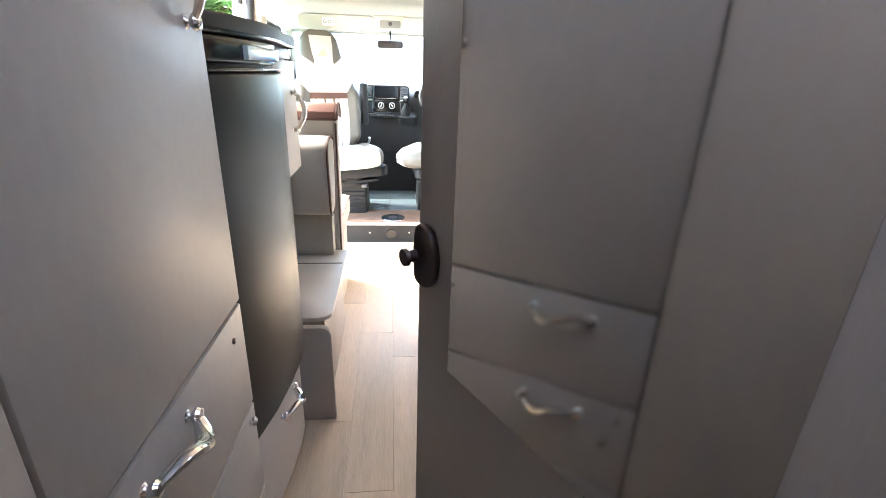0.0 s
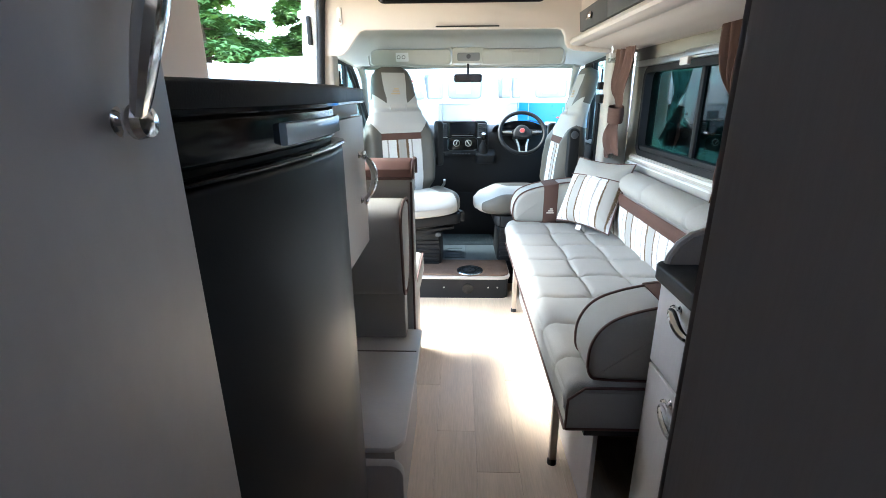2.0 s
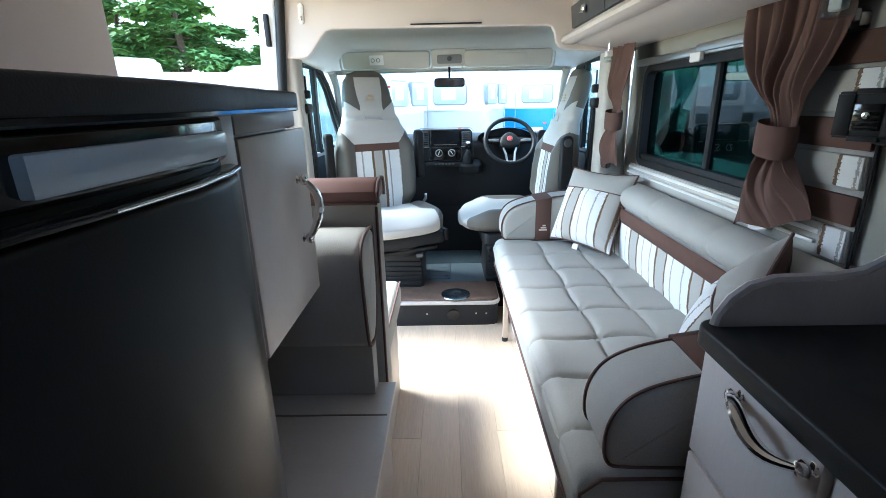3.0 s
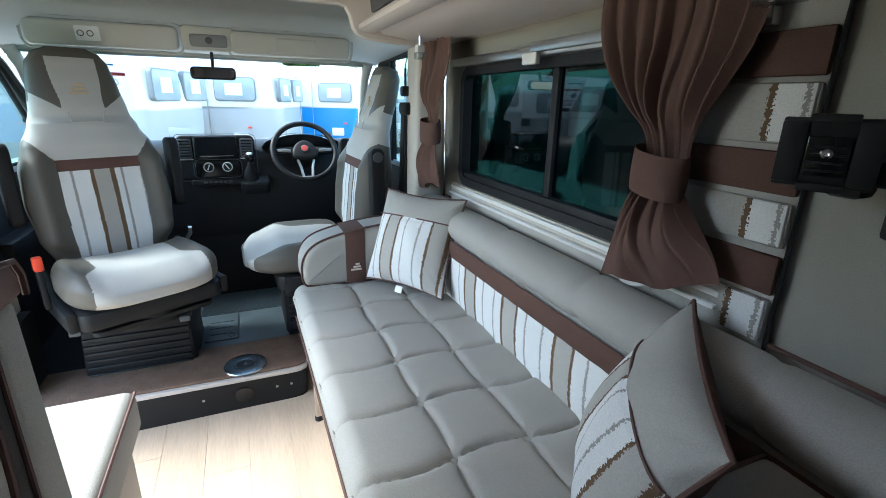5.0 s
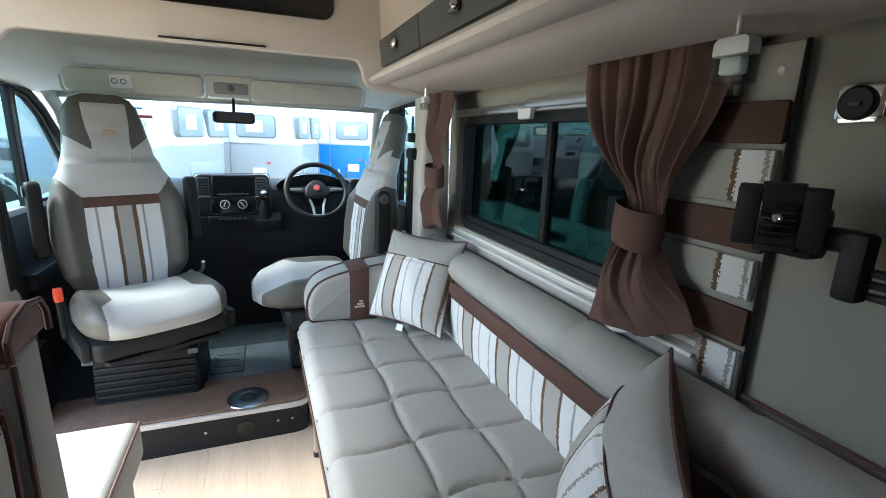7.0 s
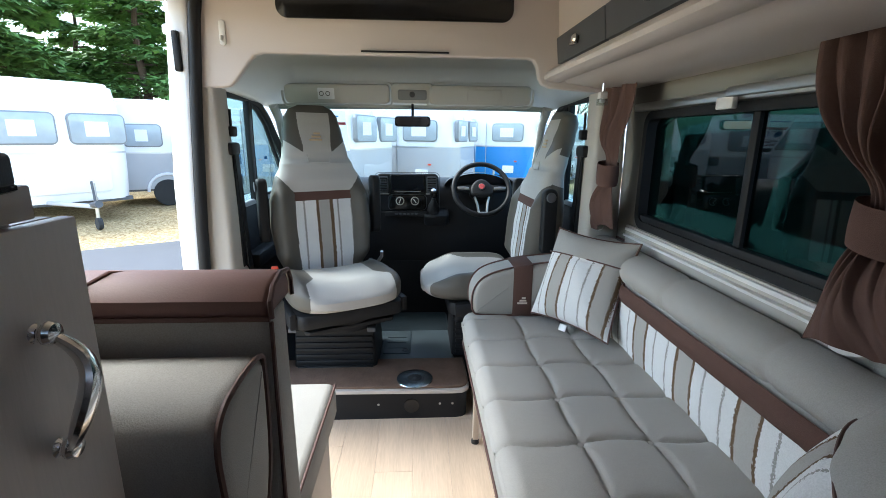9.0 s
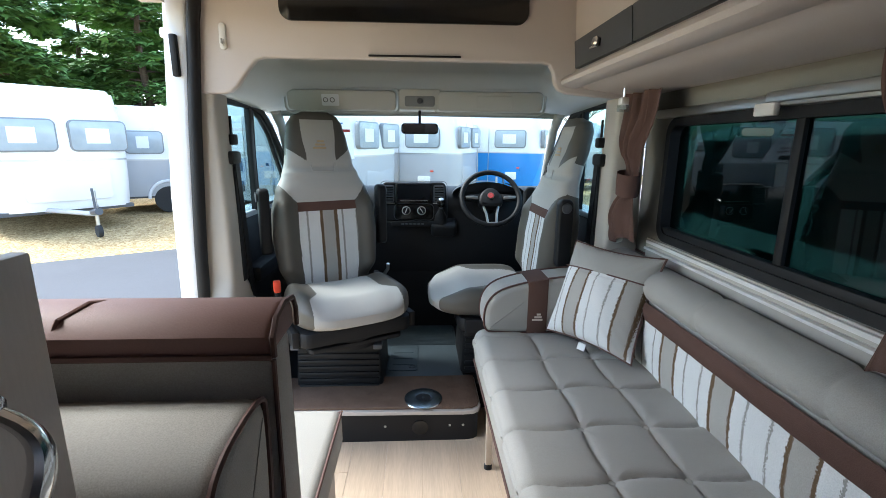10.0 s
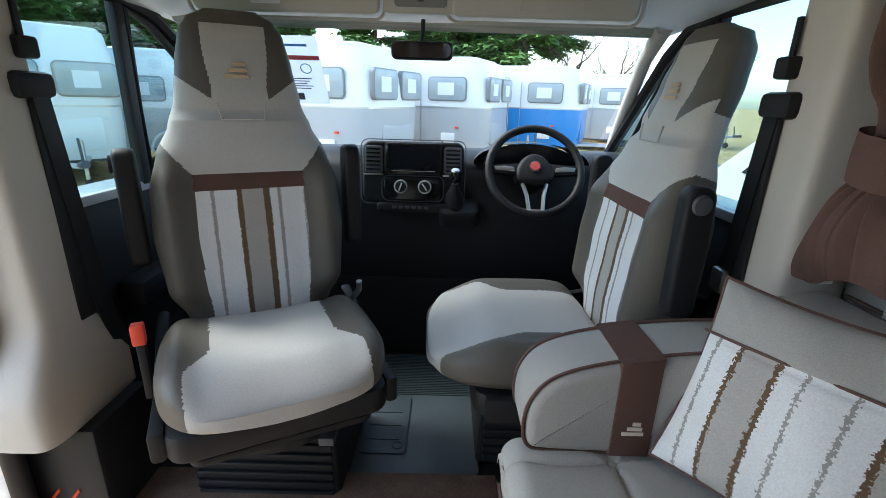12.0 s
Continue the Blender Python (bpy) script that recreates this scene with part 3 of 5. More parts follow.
part("red_band", rb(-0.09, 0.10, 0.055, 0.075, 0.001, 0.002, 0), M_inkr, pn)
part("header_line", rb(-0.09, 0.06, 0.115, 0.125, 0.001, 0.002, 0), M_ink, pn)
part("badge", lathe([(0.0, 0), (0.026, 0), (0.026, 0.001), (0, 0.001)], 20, pose(-0.055, 0.015, 0.001)), M_ink, pn)
part("badge", ring(0.022, 0.002, pose(0.035, 0.015, 0.001)), M_ink, pn)
for q in range(5):
    part("text_line", rb(-0.09, 0.05 - 0.012 * (q % 3), -0.035 - 0.012 * q, -0.031 - 0.012 * q, 0.001, 0.002, 0), M_plast_gr, pn)
part("price", rb(-0.09, 0.0, -0.14, -0.105, 0.001, 0.002, 0), M_plast_gr, pn, "large dark price figures")

# ---------- dashboard ----------
da = thing("dashboard", "black moulded dashboard with centre screen and vents", "dashboard", pose(0, 0, 0))
prof = [(1.07, 0.34), (1.04, 0.62), (1.03, 0.86), (1.06, 0.97), (1.10, 1.01), (1.18, 1.035), (1.35, 1.03), (1.58, 0.985), (1.60, 0.2), (1.2, 0.2)]
part("body", prism(prof, "x", -0.86, 0.86, 0.012), M_plastic, da)
part("footwell", prism([(1.05, 0.13), (1.2, 0.13), (1.2, 0.6), (1.05, 0.5)], "x", -0.84, 0.84, 0.01), M_plastic, da)
tilt = pose(-0.037, 1.022, 0.955, 82)
part("centre_console", prism(rpoly(-0.20, 0.20, -0.115, 0.125, 0.035), "z", -0.06, 0.012, 0.012, 3, ), M_plastic, da).matrix_basis = tilt
for q, (x0, x1, z0, z1) in enumerate(((-0.205, 0.205, -0.12, 0.13), (-0.122, 0.122, -0.108, -0.008))):
    part("trim_ring", tube([(x, y, 0.014 + 0.006 * q) for x, y in rpoly(x0, x1, z0, z1, 0.03)], 0.0022, 6, closed=True), M_plast_gr, da, "thin grey trim line").matrix_basis = tilt
scn = part("screen_bezel", prism(rpoly(-0.112, 0.112, -0.005, 0.118, 0.012), "z", 0.012, 0.024, 0.004, 3), M_gloss, da)
scn.matrix_basis = tilt
part("screen", prism(rpoly(-0.1, 0.1, 0.018, 0.110, 0.006), "z", 0.024, 0.0255), M_screen, scn, "dark touch screen")
part("chrome_strip", rb(-0.085, 0.085, 0.009, 0.0115, 0.024, 0.026, 0), M_alu, scn)
for s in (-1, 1):
    vt = part("air_vent", prism(rpoly(s * 0.155 - 0.035, s * 0.155 + 0.035, 0.0, 0.105, 0.012), "z", 0.010, 0.022, 0.004, 3), M_plast_gr, da)
    vt.matrix_basis = tilt
    for q in range(6):
        part("slat", rb(s * 0.155 - 0.027, s * 0.155 + 0.027, 0.012 + 0.0155 * q, 0.017 + 0.0155 * q, 0.022, 0.026, 0), M_gloss, vt)
    part("trim", rb(s * 0.155 - 0.038, s * 0.155 + 0.038, -0.008, -0.002, 0.012, 0.026, 0.002), M_alu, vt)
hp = part("heater_panel", prism(rpoly(-0.115, 0.115, -0.105, -0.012, 0.02), "z", 0.010, 0.022, 0.005, 3), M_gloss, da)
hp.matrix_basis = tilt
for s in (-1, 1):
    kb = part("heater_dial", lathe([(0.0, 0), (0.028, 0), (0.027, 0.008), (0.020, 0.010), (0.018, 0.024), (0.0, 0.025)], 24, pose(s * 0.047, -0.05, 0.022)), M_plastic, hp)
    part("dial_ring", ring(0.024, 0.003, pose(s * 0.047, -0.05, 0.032)), M_wplast, hp)
    part("pointer", rb(-0.003, 0.003, -0.016, 0.016, 0.024, 0.029, 0.001, m=pose(s * 0.047, -0.05, 0.022, 0, 0, 35 if s > 0 else -20)), M_wplast, hp)
ls = part("lower_shelf", prism(rpoly(-0.14, 0.20, -0.15, -0.115, 0.012), "z", -0.01, 0.03, 0.006, 3), M_plastic, da)
ls.matrix_basis = tilt
for q in range(6):
    part("button", rb(-0.08 + 0.025 * q, -0.062 + 0.025 * q, -0.137, -0.126, 0.03, 0.034, 0.002), M_plast_gr, ls)
part("binnacle", grid(lambda u, v: (0.43 + 0.23 * math.cos(math.pi * u) * (1 - 0.05 * v), 1.04 + 0.2 * v, 1.0 + 0.085 * math.sin(math.pi * u) - 0.01 * v), 24, 6), M_plastic, da, "black instrument hood")
part("instrument_face", prism([(0.43 + 0.2 * math.cos(math.pi * q / 16), 0.99 + 0.085 * math.sin(math.pi * q / 16)) for q in range(17)], "y", 1.10, 1.12), M_screen, da)
for s in (-1, 1):
    part("side_vent", prism(rpoly(s * 0.74 - 0.05, s * 0.74 + 0.05, 0.92, 1.01, 0.02), "y", 1.03, 1.06, 0.006), M_plast_gr, da)

gl = thing("gear_lever", "black gear lever with chrome-topped knob on the dashboard", "gear lever", pose(0.128, 0.99, 0.86, 25))
part("console", prism(rpoly(-0.06, 0.10, -0.06, 0.05, 0.03), "z", -0.10, -0.02, 0.012, 3), M_plastic, gl)
part("boot", lathe([(0.04, -0.02), (0.035, 0.02), (0.016, 0.06), (0.012, 0.08)], 16), M_plastic, gl)
part("shaft", lathe([(0.008, 0.06), (0.008, 0.10)], 10), M_chrome, gl)
part("knob", lathe([(0.010, 0.085), (0.024, 0.10), (0.026, 0.12), (0.018, 0.138), (0.0, 0.142)], 20), M_gloss, gl)
part("knob_cap", lathe([(0.0, 0.140), (0.015, 0.139), (0.012, 0.143), (0.0, 0.145)], 16), M_alu, gl)

sw = thing("steering_wheel", "black three-spoke steering wheel with silver trim", "steering wheel", pose(0.43, 0.955, 0.99, 58))
part("rim", tube([(0.176 * math.cos(a), 0.176 * math.sin(a), 0.0) for a in [6.28318 * i / 40 for i in range(40)]], 0.0155, 10, closed=True), M_plastic, sw)
hubm = [(0.075 * math.cos(a), 0.062 * math.sin(a) - 0.004 - 0.012 * math.cos(2 * a)) for a in [6.28318 * i / 28 for i in range(28)]]
part("hub", prism(hubm, "z", -0.06, 0.012, 0.018, 3), M_plastic, sw)
for s in (-1, 1):
    part("spoke", prism([(s * 0.06, -0.018), (s * 0.165, -0.012), (s * 0.165, 0.022), (s * 0.06, 0.03)], "z", -0.022, 0.002, 0.006), M_plastic, sw)
    part("spoke_trim", prism([(s * 0.075, -0.010), (s * 0.15, -0.004), (s * 0.155, 0.012), (s * 0.11, 0.014), (s * 0.08, 0.010)], "z", 0.002, 0.010, 0.003), M_alu, sw, "silver spoke trim")
    part("lower_spoke", tube([(s * 0.045, -0.05, -0.01), (s * 0.032, -0.10, -0.004), (s * 0.025, -0.165, 0.0)], 0.008, 8), M_alu, sw, "silver lower spoke")
part("lower_bridge", rb(-0.034, 0.034, -0.172, -0.158, -0.008, 0.012, 0.005), M_alu, sw)
part("emblem_ring", lathe([(0.0, 0.010), (0.022, 0.010), (0.021, 0.016), (0.0, 0.016)], 24, pose(0, 0.012, 0)), M_alu, sw)
part("emblem", lathe([(0.0, 0.014), (0.018, 0.016), (0.017, 0.018), (0.0, 0.019)], 24, pose(0, 0.012, 0)), M_inkr, sw, "round red emblem")
part("column", tube([(0, 0, -0.05), (0, 0.0, -0.2)], 0.05, 14), M_plastic, sw)
for s in (-1, 1):
    part("stalk", tube([(s * 0.04, 0.02, -0.055), (s * 0.15, 0.035, -0.05), (s * 0.19, 0.045, -0.045)], [0.006, 0.007, 0.010], 8), M_plastic, sw)

# ---------- the two swivelled cab seats ----------
BACK = [(0.60, 0.205, 0.20, 0.085), (0.70, 0.245, 0.20, 0.085), (0.85, 0.262, 0.215, 0.085), (0.98, 0.255, 0.232, 0.08), (1.08, 0.228, 0.25, 0.07),
        (1.15, 0.192, 0.272, 0.062), (1.22, 0.170, 0.30, 0.058), (1.32, 0.156, 0.335, 0.056), (1.40, 0.140, 0.36, 0.052), (1.44, 0.116, 0.372, 0.044), (1.463, 0.070, 0.38, 0.022)]


def cab_seat(m, label, front=0.245, buckle=True):
    """A cab seat facing local -y; its base stands on the cab floor."""
    s = thing("cab_seat", label, "seat", m, group="swivel cab seats")

    def back(u, v):
        z = 0.60 + 0.863 * v
        w, yf, d = lerp_table(BACK, z)
        a = 6.28318 * u
        c, n_ = math.cos(a), math.sin(a)
        x = w * math.copysign(abs(c) ** 0.62, c)
        y = d * math.copysign(abs(n_) ** 0.62, n_)
        bolster = 0.045 * math.exp(-(((abs(x) - 0.215) / 0.05) ** 2)) * smooth_step(0.62, 0.72, z) * smooth_step(1.12, 0.98, z)
        if n_ < 0:
            y -= bolster
            if z > 1.17:
                y += 0.012 * math.exp(-(((z - 1.19) / 0.02) ** 2))
        return (x, yf + d + y, z)
    k = grid(back, 260, 270, wrap=True)
    bmesh.ops.contextual_create(k, geom=[e for e in k.edges if all(v.co.z > 1.4629 for v in e.verts)])

    def zone(c):
        w, yf, d = lerp_table(BACK, c.z)
        front = c.y < yf + d * 0.68
        ax = abs(c.x)
        if c.z > 1.14:
            edge = 0.066 + 0.05 * smooth_step(1.30, 1.18, c.z) - 0.012 * smooth_step(1.36, 1.43, c.z)
            if not front and c.z < 1.262 - 0.25 * (c.y - yf) and c.y < yf + d * 1.7:
                return "shoulder"
            if not front or (c.z > 1.232 + (ax - 0.085) * 0.7 and (ax > 0.072 + 0.012 * smooth_step(1.24, 1.36, c.z) or c.z > 1.425)):
                return "side"
            return "headrest" if (ax < edge - 0.02 * smooth_step(1.30, 1.16, c.z) and 1.175 < c.z) else "shoulder"
        if not front:
            return "shoulder" if c.z > 1.105 - 0.3 * (c.y - yf - d) and c.y < yf + d * 1.7 else "side"
        inner = 0.146 - 0.01 * smooth_step(0.8, 0.6, c.z)
        if c.z > 1.028 and ax < inner + (c.z - 1.028) * 0.85:
            return "shoulder"
        if ax < inner:
            return "band" if c.z > 0.985 else "stripes"
        return "side"
    zz = zones(k, zone)
    for key, nm, mt in (("side", "side_bolster", M_fab_dk), ("headrest", "headrest_pad", M_fab_lt), ("shoulder", "shoulder_panel", M_fab_lt), ("band", "brown_band", M_brown), ("stripes", "striped_panel", M_str_seat)):
        if key in zz:
            part(nm, zz[key], mt, s, angle=70)
    em = bmesh.new()
    for q in range(3):
        rb(-0.035 + 0.012 * q, 0.03 - 0.004 * q, 0.318 - 0.0015 * q + 0.004 * q, 0.322 + 0.004 * q, 1.282 + 0.016 * q, 1.292 + 0.016 * q, 0.001, 1, em)
    part("emblem", em, M_beige_emb, s, "small tan embroidered emblem")
    part("headrest_seam", tube([(-0.062, 0.282, 1.215), (-0.055, 0.277, 1.172), (0.055, 0.277, 1.172), (0.062, 0.282, 1.215)], 0.003, 6), M_fab_lt, s)

    def cush(u, v):
        a = 6.28318 * u
        c, n_ = math.cos(a), math.sin(a)
        t = math.sin(math.pi * (v - 0.5))
        rr = max(0.0, 1 - abs(t) ** 3.2) ** (1 / 3.2)
        x = 0.272 * math.copysign(abs(c) ** 0.55, c) * rr
        y = (front if n_ < 0 else 0.21) * math.copysign(abs(n_) ** 0.6, n_) * rr
        z = 0.585 + 0.075 * t
        if t > 0:
            z += 0.028 * math.exp(-(((abs(x) - 0.225) / 0.045) ** 2)) * rr - 0.012 * math.exp(-((x / 0.12) ** 2))
            z -= 0.03 * smooth_step(-0.12, -0.25, y)
        return (x, y - 0.01, z)
    k = grid(cush, 190, 110, wrap=True)
    def zc(c):
        lim = 0.150 + 0.055 * smooth_step(-0.05, -0.17, c.y)
        return ("west" if c.x < 0 else "east") if abs(c.x) > lim and c.y < 0.19 else "centre"
    zz = zones(k, zc)
    part("seat_cushion", zz["centre"], M_fab_lt, s, angle=70)
    part("cushion_bolster", zz["west"], M_fab_dk, s, angle=70)
    part("cushion_bolster", zz["east"], M_fab_dk, s, angle=70)
    part("seat_pan", prism(rpoly(-0.26, 0.26, -0.20, 0.27, 0.05), "z", 0.455, 0.525, 0.012, 2), M_plastic, s, "dark plastic seat pan")
    for q in (-1, 1):
        part("side_cover", prism([(-0.17, 0.46), (0.28, 0.44), (0.30, 0.62), (0.20, 0.60), (0.0, 0.53), (-0.17, 0.53)], "x", q * 0.255, q * 0.29, 0.01), M_plastic, s)
        ar = part("armrest", prism(rpoly(0.235, 0.305, 0.78, 1.10, 0.03), "x", q * 0.272, q * 0.322, 0.012, 3), M_plastic, s, "folded-up black armrest")
        part("pivot_cap", lathe([(0.0, 0), (0.024, 0), (0.02, 0.006), (0.0, 0.008)], 16, pose(q * 0.322 - (0.008 if q < 0 else 0), 0.27, 1.06, 0, 90)), M_plast_gr, ar)
    part("recline_lever", tube([(0.26, 0.17, 0.62), (0.275, 0.13, 0.67), (0.272, 0.12, 0.70)], 0.009), M_alu, s, "chrome recline lever")
    if buckle:
        part("buckle", rb(-0.315, -0.285, 0.02, 0.05, 0.655, 0.71, 0.006), M_red, s, "orange-red belt buckle")
        part("buckle_stem", rb(-0.31, -0.29, 0.03, 0.06, 0.50, 0.66, 0.005), M_plastic, s)
    part("swivel_plate", prism(rpoly(-0.22, 0.22, -0.17, 0.22, 0.03), "z", 0.415, 0.435, 0.004), M_plastic, s)
    part("swivel_ring", lathe([(0.0, 0.395), (0.17, 0.395), (0.17, 0.46), (0.0, 0.46)], 28), M_plastic, s)
    return s


def pedestal(x, y, name="swivel_pedestal"):
    b = thing(name, "black plastic cab seat base with ribbed cover", "seat base", pose(x, y, 0.128), group="cab seat bases")
    part("box", prism([(-0.21, 0.0), (-0.195, 0.27), (0.195, 0.27), (0.21, 0.0)], "y", -0.14, 0.24, 0.02, 3), M_plastic, b)
    for q in range(6):
        part("rib", rb(-0.19, 0.19, -0.152, -0.138, 0.03 + 0.032 * q, 0.048 + 0.032 * q, 0.004), M_plastic, b)
    part("rail", rb(-0.21, -0.17, -0.2, 0.25, 0.25, 0.275, 0.004), M_plast_gr, b)
    part("rail", rb(0.17, 0.21, -0.2, 0.25, 0.25, 0.275, 0.004), M_plast_gr, b)


cab_seat(pose(-0.358, 0.278, 0.0, 0, 0, 26.5), "cream and brown passenger seat turned to face the living area")
cab_seat(pose(0.372, 0.49, -0.025, 0, 0, -88), "cream and brown driver's seat turned sideways to the aisle", 0.32, False)
pedestal(-0.39, 0.36)
pedestal(0.42, 0.52)

# ---------- settee ----------
se = thing("settee", "long grey buttoned side settee with piped edges on slim legs", "settee")
YS0, YS1, XS0, XS1 = -1.70, 0.06, 0.235, 0.83
ROWS = [-1.551 + 0.219 * i for i in range(8)]
COLS = (0.462, 0.655)


def top_z(x, y):
    z = 0.527
    g = 0.0
    for c in COLS:
        g = max(g, 0.75 * math.exp(-abs(x - c - 0.006 * math.sin((y + 1.551) / 0.219 * 3.1416)) / 0.010) * (1 if y < 0.02 else 0))
    for r in ROWS:
        bow = r + 0.012 * math.sin((x - 0.462) / 0.193 * math.pi)
        g = max(g, math.exp(-abs(y - bow) / 0.010))
        for c in COLS:
            d2 = math.hypot(x - c, y - r)
            g = max(g, 1.6 * math.exp(-d2 / 0.02))
    z -= 0.0165 * g
    return z


def mattress(u, v):
    y = YS0 + (YS1 - YS0) * v
    r = 0.045
    # front face up, round the edge, then across the top
    h, arc, w = 0.11, r * 1.5708, XS1 - XS0 - r
    L = h + arc + w
    d = u * L
    if d < h:
        p = Vector((XS0 + 0.006 * math.cos(d / h * 3.14), y, 0.372 + d))
        for q in ROWS:
            p.x += 0.007 * math.exp(-abs(y - q) / 0.012) * (d / h) ** 2
    elif d < h + arc:
        a = (d - h) / r
        p = Vector((XS0 + r - r * math.cos(a), y, 0.482 + r * math.sin(a)))
        p.z += top_z(p.x, y) - 0.527
    else:
        p = Vector((XS0 + r + d - h - arc, y, 0))
        p.z = top_z(p.x, y)
    e = min(v, 1 - v) * (YS1 - YS0)
    if e < 0.035:
        p.z -= 0.035 - math.sqrt(max(0, 0.035 ** 2 - (0.035 - e) ** 2)) if p.z > 0.46 else 0
    return p


k = grid(mattress, 150, 440)
part("seat_mattress", k, M_fab, se, angle=75)
ends = bmesh.new()
for y in (YS0, YS1 - 0.02):
    rb(XS0 + 0.006, XS1, y + 0.001, y + 0.02, 0.365, 0.49, 0.006, bm=ends)
rb(XS0 + 0.01, XS1, YS0 + 0.01, YS1 - 0.01, 0.362, 0.376, 0.004, bm=ends)
part("mattress_end", ends, M_fab, se)
pp = bmesh.new()
tube([(XS0 + 0.002, YS0, 0.372), (XS0 + 0.002, YS1, 0.372)], 0.004, 6, pp)
tube([(XS0 + 0.004, YS0, 0.375), (XS0 + 0.006, YS0 - 0.002, 0.47), (XS0 + 0.05, YS0 - 0.002, 0.508), (XS1, YS0 - 0.002, 0.508)], 0.004, 6, pp)
tube([(XS0 + 0.004, YS0 - 0.002, 0.372), (XS1, YS0 - 0.002, 0.372)], 0.004, 6, pp)
part("piping", pp, M_pipe, se, "dark brown piping")
for c in COLS:
    for r in ROWS:
        part("button", lathe([(0.0, -0.004), (0.013, -0.003), (0.013, 0.004), (0.008, 0.009), (0.0, 0.010)], 12, pose(c, r, top_z(c, r) + 0.001)), M_fab, se)
part("frame", rb(0.30, 0.95, YS0 + 0.02, YS1 - 0.02, 0.33, 0.36, 0.004), M_plastic, se)
for y in (-0.18, -1.43):
    lg = part("leg", rb(0.265, 0.29, y - 0.012, y + 0.012, 0.02, 0.345, 0.003), M_leg, se, "slim beige steel leg")
    part("rubber_foot", lathe([(0.0, 0), (0.017, 0.0), (0.017, 0.014), (0.012, 0.022), (0.0, 0.022)], 14, pose(0.277, y, 0)), M_plastic, lg)
part("base_panel", rb(0.335, 0.35, -1.66, 0.02, 0.0, 0.335, 0.003), M_lam_lt, se, "pale laminate panel under the seat")

sb = thing("wall_bolster", "grey bolstered settee backrest with striped panel and brown band", "backrest")


def roll(u, v):
    """The upper bolster: u round its section, v along the wall."""
    y = -1.98 + 2.08 * v
    a = radians(-150 + 250 * u)
    cx, cz, rx, rz = 0.888, 0.812, 0.092, 0.064
    sq = 0.0
    for q in (-1.5, -1.05, -0.60, -0.22):
        sq = max(sq, math.exp(-abs(y - q - 0.05 * (u - 0.5)) / 0.009))
    x = cx - rx * (1 - 0.13 * sq) * math.cos(a)
    z = cz + rz * (1 - 0.13 * sq) * math.sin(a)
    return (min(x, 0.953), y, z)


part("bolster", grid(roll, 28, 200), M_fab, sb, angle=75)
part("bolster_end", rb(0.81, 0.95, 0.095, 0.102, 0.76, 0.86, 0.003), M_fab, sb)
zz = [(0.815, 0.515), (0.806, 0.58), (0.803, 0.64), (0.806, 0.702)]
k = grid(lambda u, v: (lerp_table([(b, a) for a, b in zz], 0.515 + 0.187 * u)[0] - 0.004 * math.sin(math.pi * ((v * 1.95 / 0.32) % 1)), -1.20 + 1.28 * v, 0.515 + 0.187 * u), 12, 120)
part("striped_panel", k, M_str_y, sb, angle=75)
k = grid(lambda u, v: (0.805 - 0.01 * math.sin(math.pi * u), -1.98 + 2.06 * v, 0.700 + 0.066 * u), 6, 100)
part("brown_band", k, M_brown, sb, angle=75)
part("rear_panel", rb(0.808, 0.83, -1.98, -1.20, 0.515, 0.702, 0.004), M_fab, sb)
part("core", rb(0.822, 0.952, -1.98, 0.09, 0.52, 0.80, 0.01), M_fab, sb)
part("piping", tube([(0.945, -1.98, 0.868), (0.945, 0.09, 0.868)], 0.005, 6), M_pipe, sb)


def arm(name, m, label):
    """A soft D-shaped arm bolster; its show face looks along local -y."""
    a = thing(name, label, "arm bolster", m, group="settee arm bolsters")
    prof = [(0.0, 0.02), (-0.005, 0.08), (0.005, 0.13), (0.035, 0.175), (0.09, 0.205), (0.20, 0.232), (0.33, 0.25), (0.44, 0.255), (0.52, 0.25), (0.52, 0.0), (0.03, 0.0)]
    pts = soft(prof)
    k = prism(pts, "y", -0.085, 0.085, 0.028, 4)
    part("pad", k, M_fab, a, angle=60)
    bnd = prism([(x, z) for x, z in [(0.18, 0.004), (0.265, 0.004), (0.265, 0.243), (0.18, 0.2295)]], "y", -0.0885, 0.0885, 0.004, 2)
    part("brown_band", bnd, M_brown, a, "brown cloth band")
    em = bmesh.new()
    for q in range(3):
        rb(0.20 + 0.010 * q, 0.245 - 0.004 * q, -0.0905, -0.0885, 0.060 + 0.012 * q, 0.068 + 0.012 * q, 0.0, 1, em)
    part("emblem", em, M_gold, a, "small pale stitched emblem")
    for y in (-0.07, 0.07):
        part("piping", tube([(x, y * 1.03, z) for x, z in pts], 0.004, 6, closed=True), M_pipe, a)
    return a


arm("arm_bolster", pose(0.272, 0.075, 0.522), "grey D-shaped settee arm bolster with brown band at the cab end")
arm("arm_bolster", pose(0.292, -1.615, 0.522) @ pose(0, 0, 0), "grey D-shaped settee arm bolster with brown piping beside the worktop")


